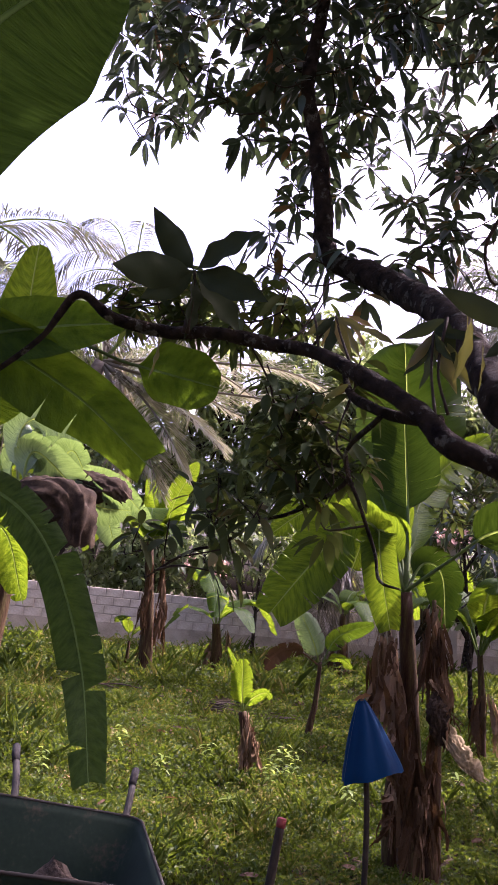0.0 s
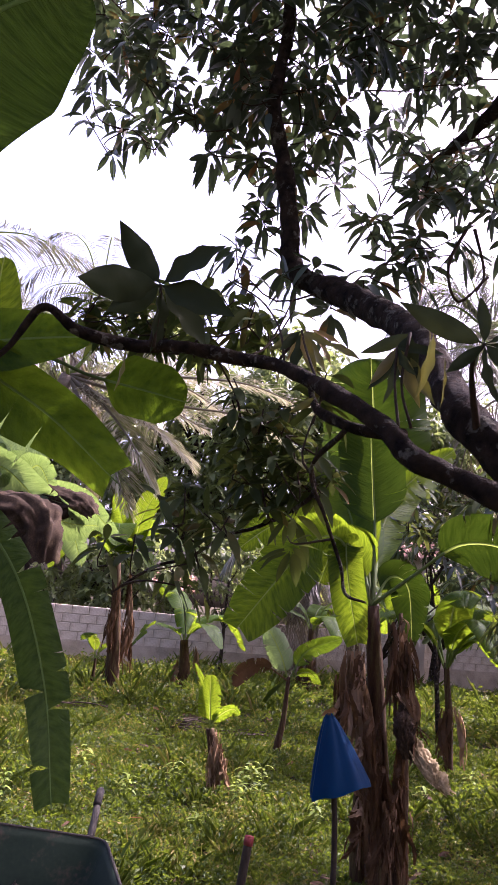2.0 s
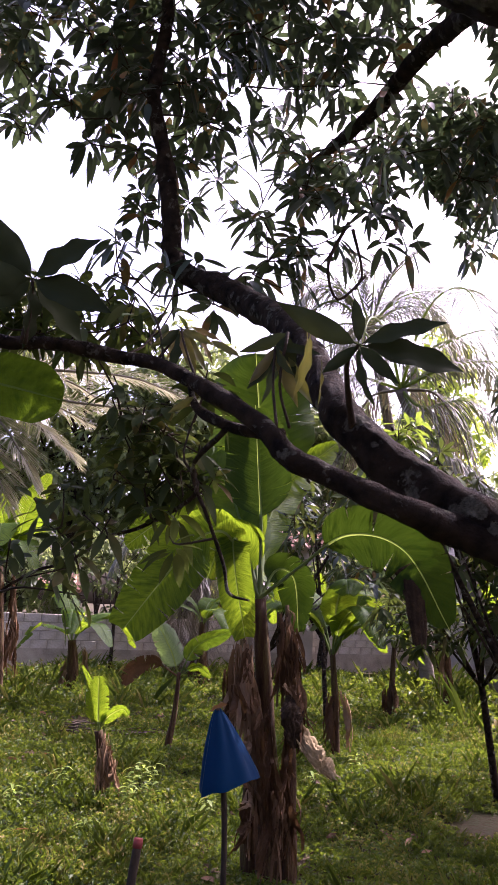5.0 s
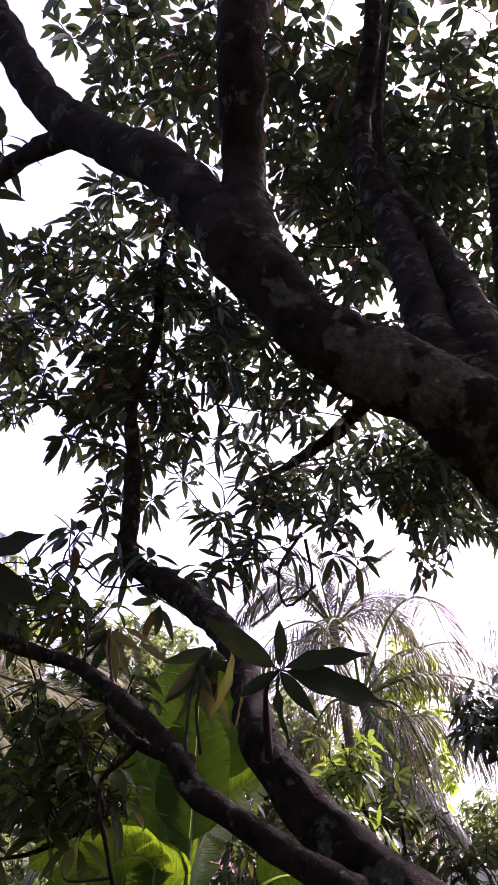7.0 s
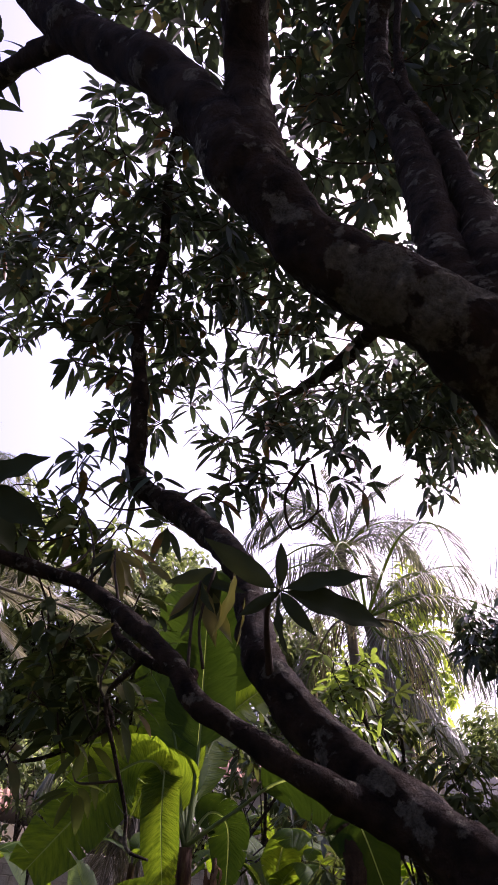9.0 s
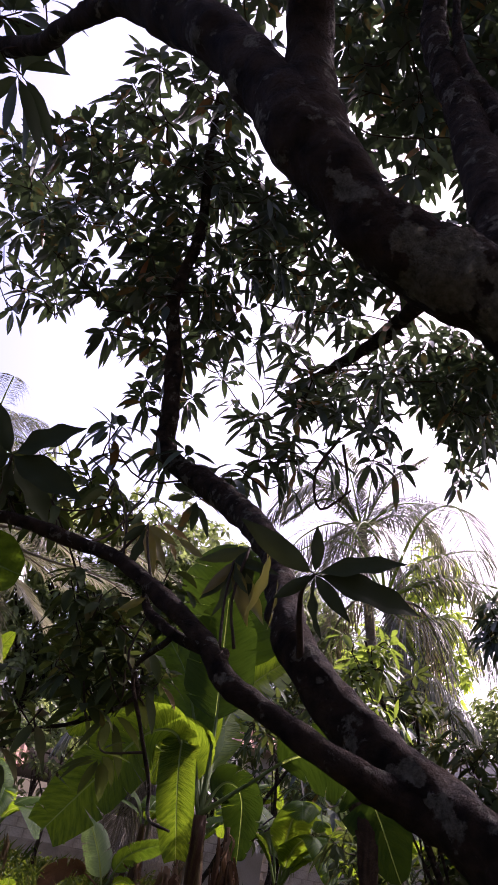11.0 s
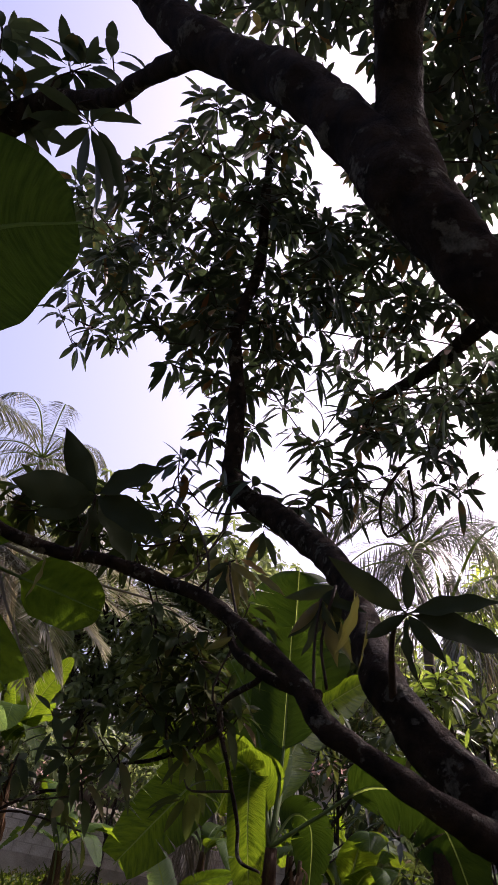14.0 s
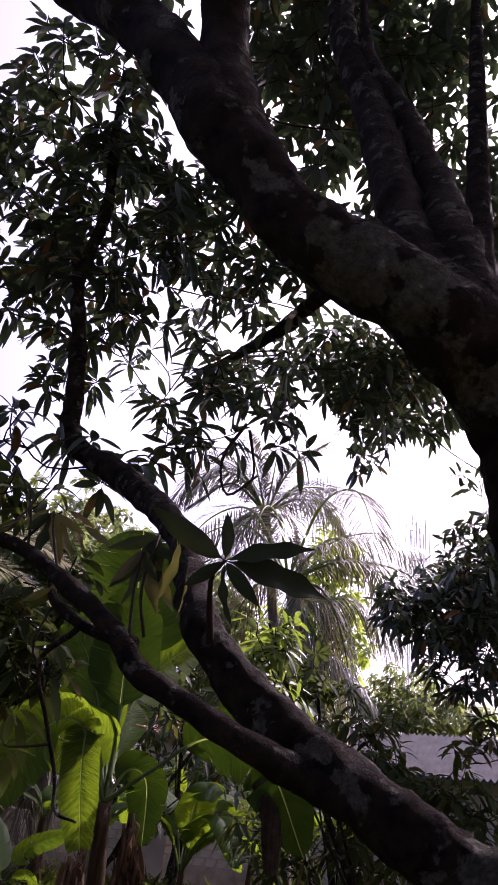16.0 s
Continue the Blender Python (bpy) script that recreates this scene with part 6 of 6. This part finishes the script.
# ---- litter on the ground ----
def make_litter():
    rng = random.Random(8)
    for (x, y), n in (((0.05, 9.6), 10), ((-0.5, 10.2), 6), ((-1.5, 10.4), 2)):
        for _ in range(n):
            a, ln_ = rng.uniform(-0.6, 0.6), rng.uniform(0.4, 1.1)
            px, py = x + rng.uniform(-0.7, 0.7), y + rng.uniform(-0.4, 0.4)
            s = thing("stick", "dead grey-brown stick lying on the grass", "stick", "fallen sticks")
            z = rise(px, py) + 0.08
            v, f = tube_data([(px - ln_ / 2 * math.cos(a), py - ln_ / 2 * math.sin(a), z, 0.011), (px, py, z + 0.03, 0.010), (px + ln_ / 2 * math.cos(a), py + ln_ / 2 * math.sin(a), z + rng.uniform(-0.04, 0.06), 0.005)], 7, 4, 0.15)
            mesh("wood", v, f, DEADWOOD, s)


def make_fallen_leaves():
    rng = np.random.default_rng(12)
    n = 420
    x, y = rng.uniform(-2.5, 4.5, n), rng.uniform(3.0, 11.5, n)
    base = np.array([(a, b, rise(a, b) + rng.uniform(0.01, 0.05)) for a, b in zip(x, y)])
    g = rng.uniform(0, 6.28, n)
    way = np.stack([np.cos(g), np.sin(g), rng.uniform(-0.1, 0.35, n)], 1)
    up = np.tile((0.0, 0.0, 1.0), (n, 1)) + rng.normal(0, 0.4, (n, 3))
    v, f = blades(base, way, up, rng.uniform(0.08, 0.15, n), rng.uniform(0.03, 0.045, n), rng.uniform(-0.2, 0.2, n))
    tagged(mesh("leaf_litter", v, f, LITTER), "dry brown mango leaves fallen in the grass", "leaf litter", kind="stuff")


def make_tall_weed(x, y, h, seed):
    w = thing("weed", "tall bright green weed standing in the grass", "weed", "tall weeds")
    rng = np.random.default_rng(seed)
    z = rise(x, y)
    v, f = tube_data([(x, y, z - 0.02, 0.004), (x + 0.02, y, z + h * 0.5, 0.003), (x + rng.normal(0, 0.04), y, z + h, 0.0015)], 5, 4)
    mesh("stalk", v, f, RIB, w)
    n = 14
    t = np.linspace(0.25, 1.0, n)
    base = np.stack([x + 0.02 * t, np.full(n, y), z + h * t], 1)
    g = 2.4 * np.arange(n) + rng.uniform(0, 6)
    way = np.stack([np.cos(g), np.sin(g), rng.uniform(0.1, 0.6, n)], 1)
    v, f = blades(base, way, np.tile((0, 0, 1.0), (n, 1)), rng.uniform(0.07, 0.12, n), rng.uniform(0.02, 0.03, n), rng.uniform(0.2, 0.7, n))
    tagged(mesh("leaves", v, f, BRIGHT, w), kind="stuff")


make_litter()
make_fallen_leaves()
for k_, (x_, y_, h_) in enumerate(((0.42, 6.5, 0.34), (0.52, 6.6, 0.30), (0.36, 6.7, 0.26), (0.30, 6.2, 0.22), (-0.25, 6.9, 0.2), (-0.6, 6.4, 0.18), (-1.1, 7.2, 0.22), (0.9, 6.0, 0.2), (1.9, 6.6, 0.25), (2.6, 7.4, 0.24), (-1.5, 6.0, 0.2), (0.0, 5.5, 0.16))):
    make_tall_weed(x_, y_, h_, 600 + k_)
make_wall()
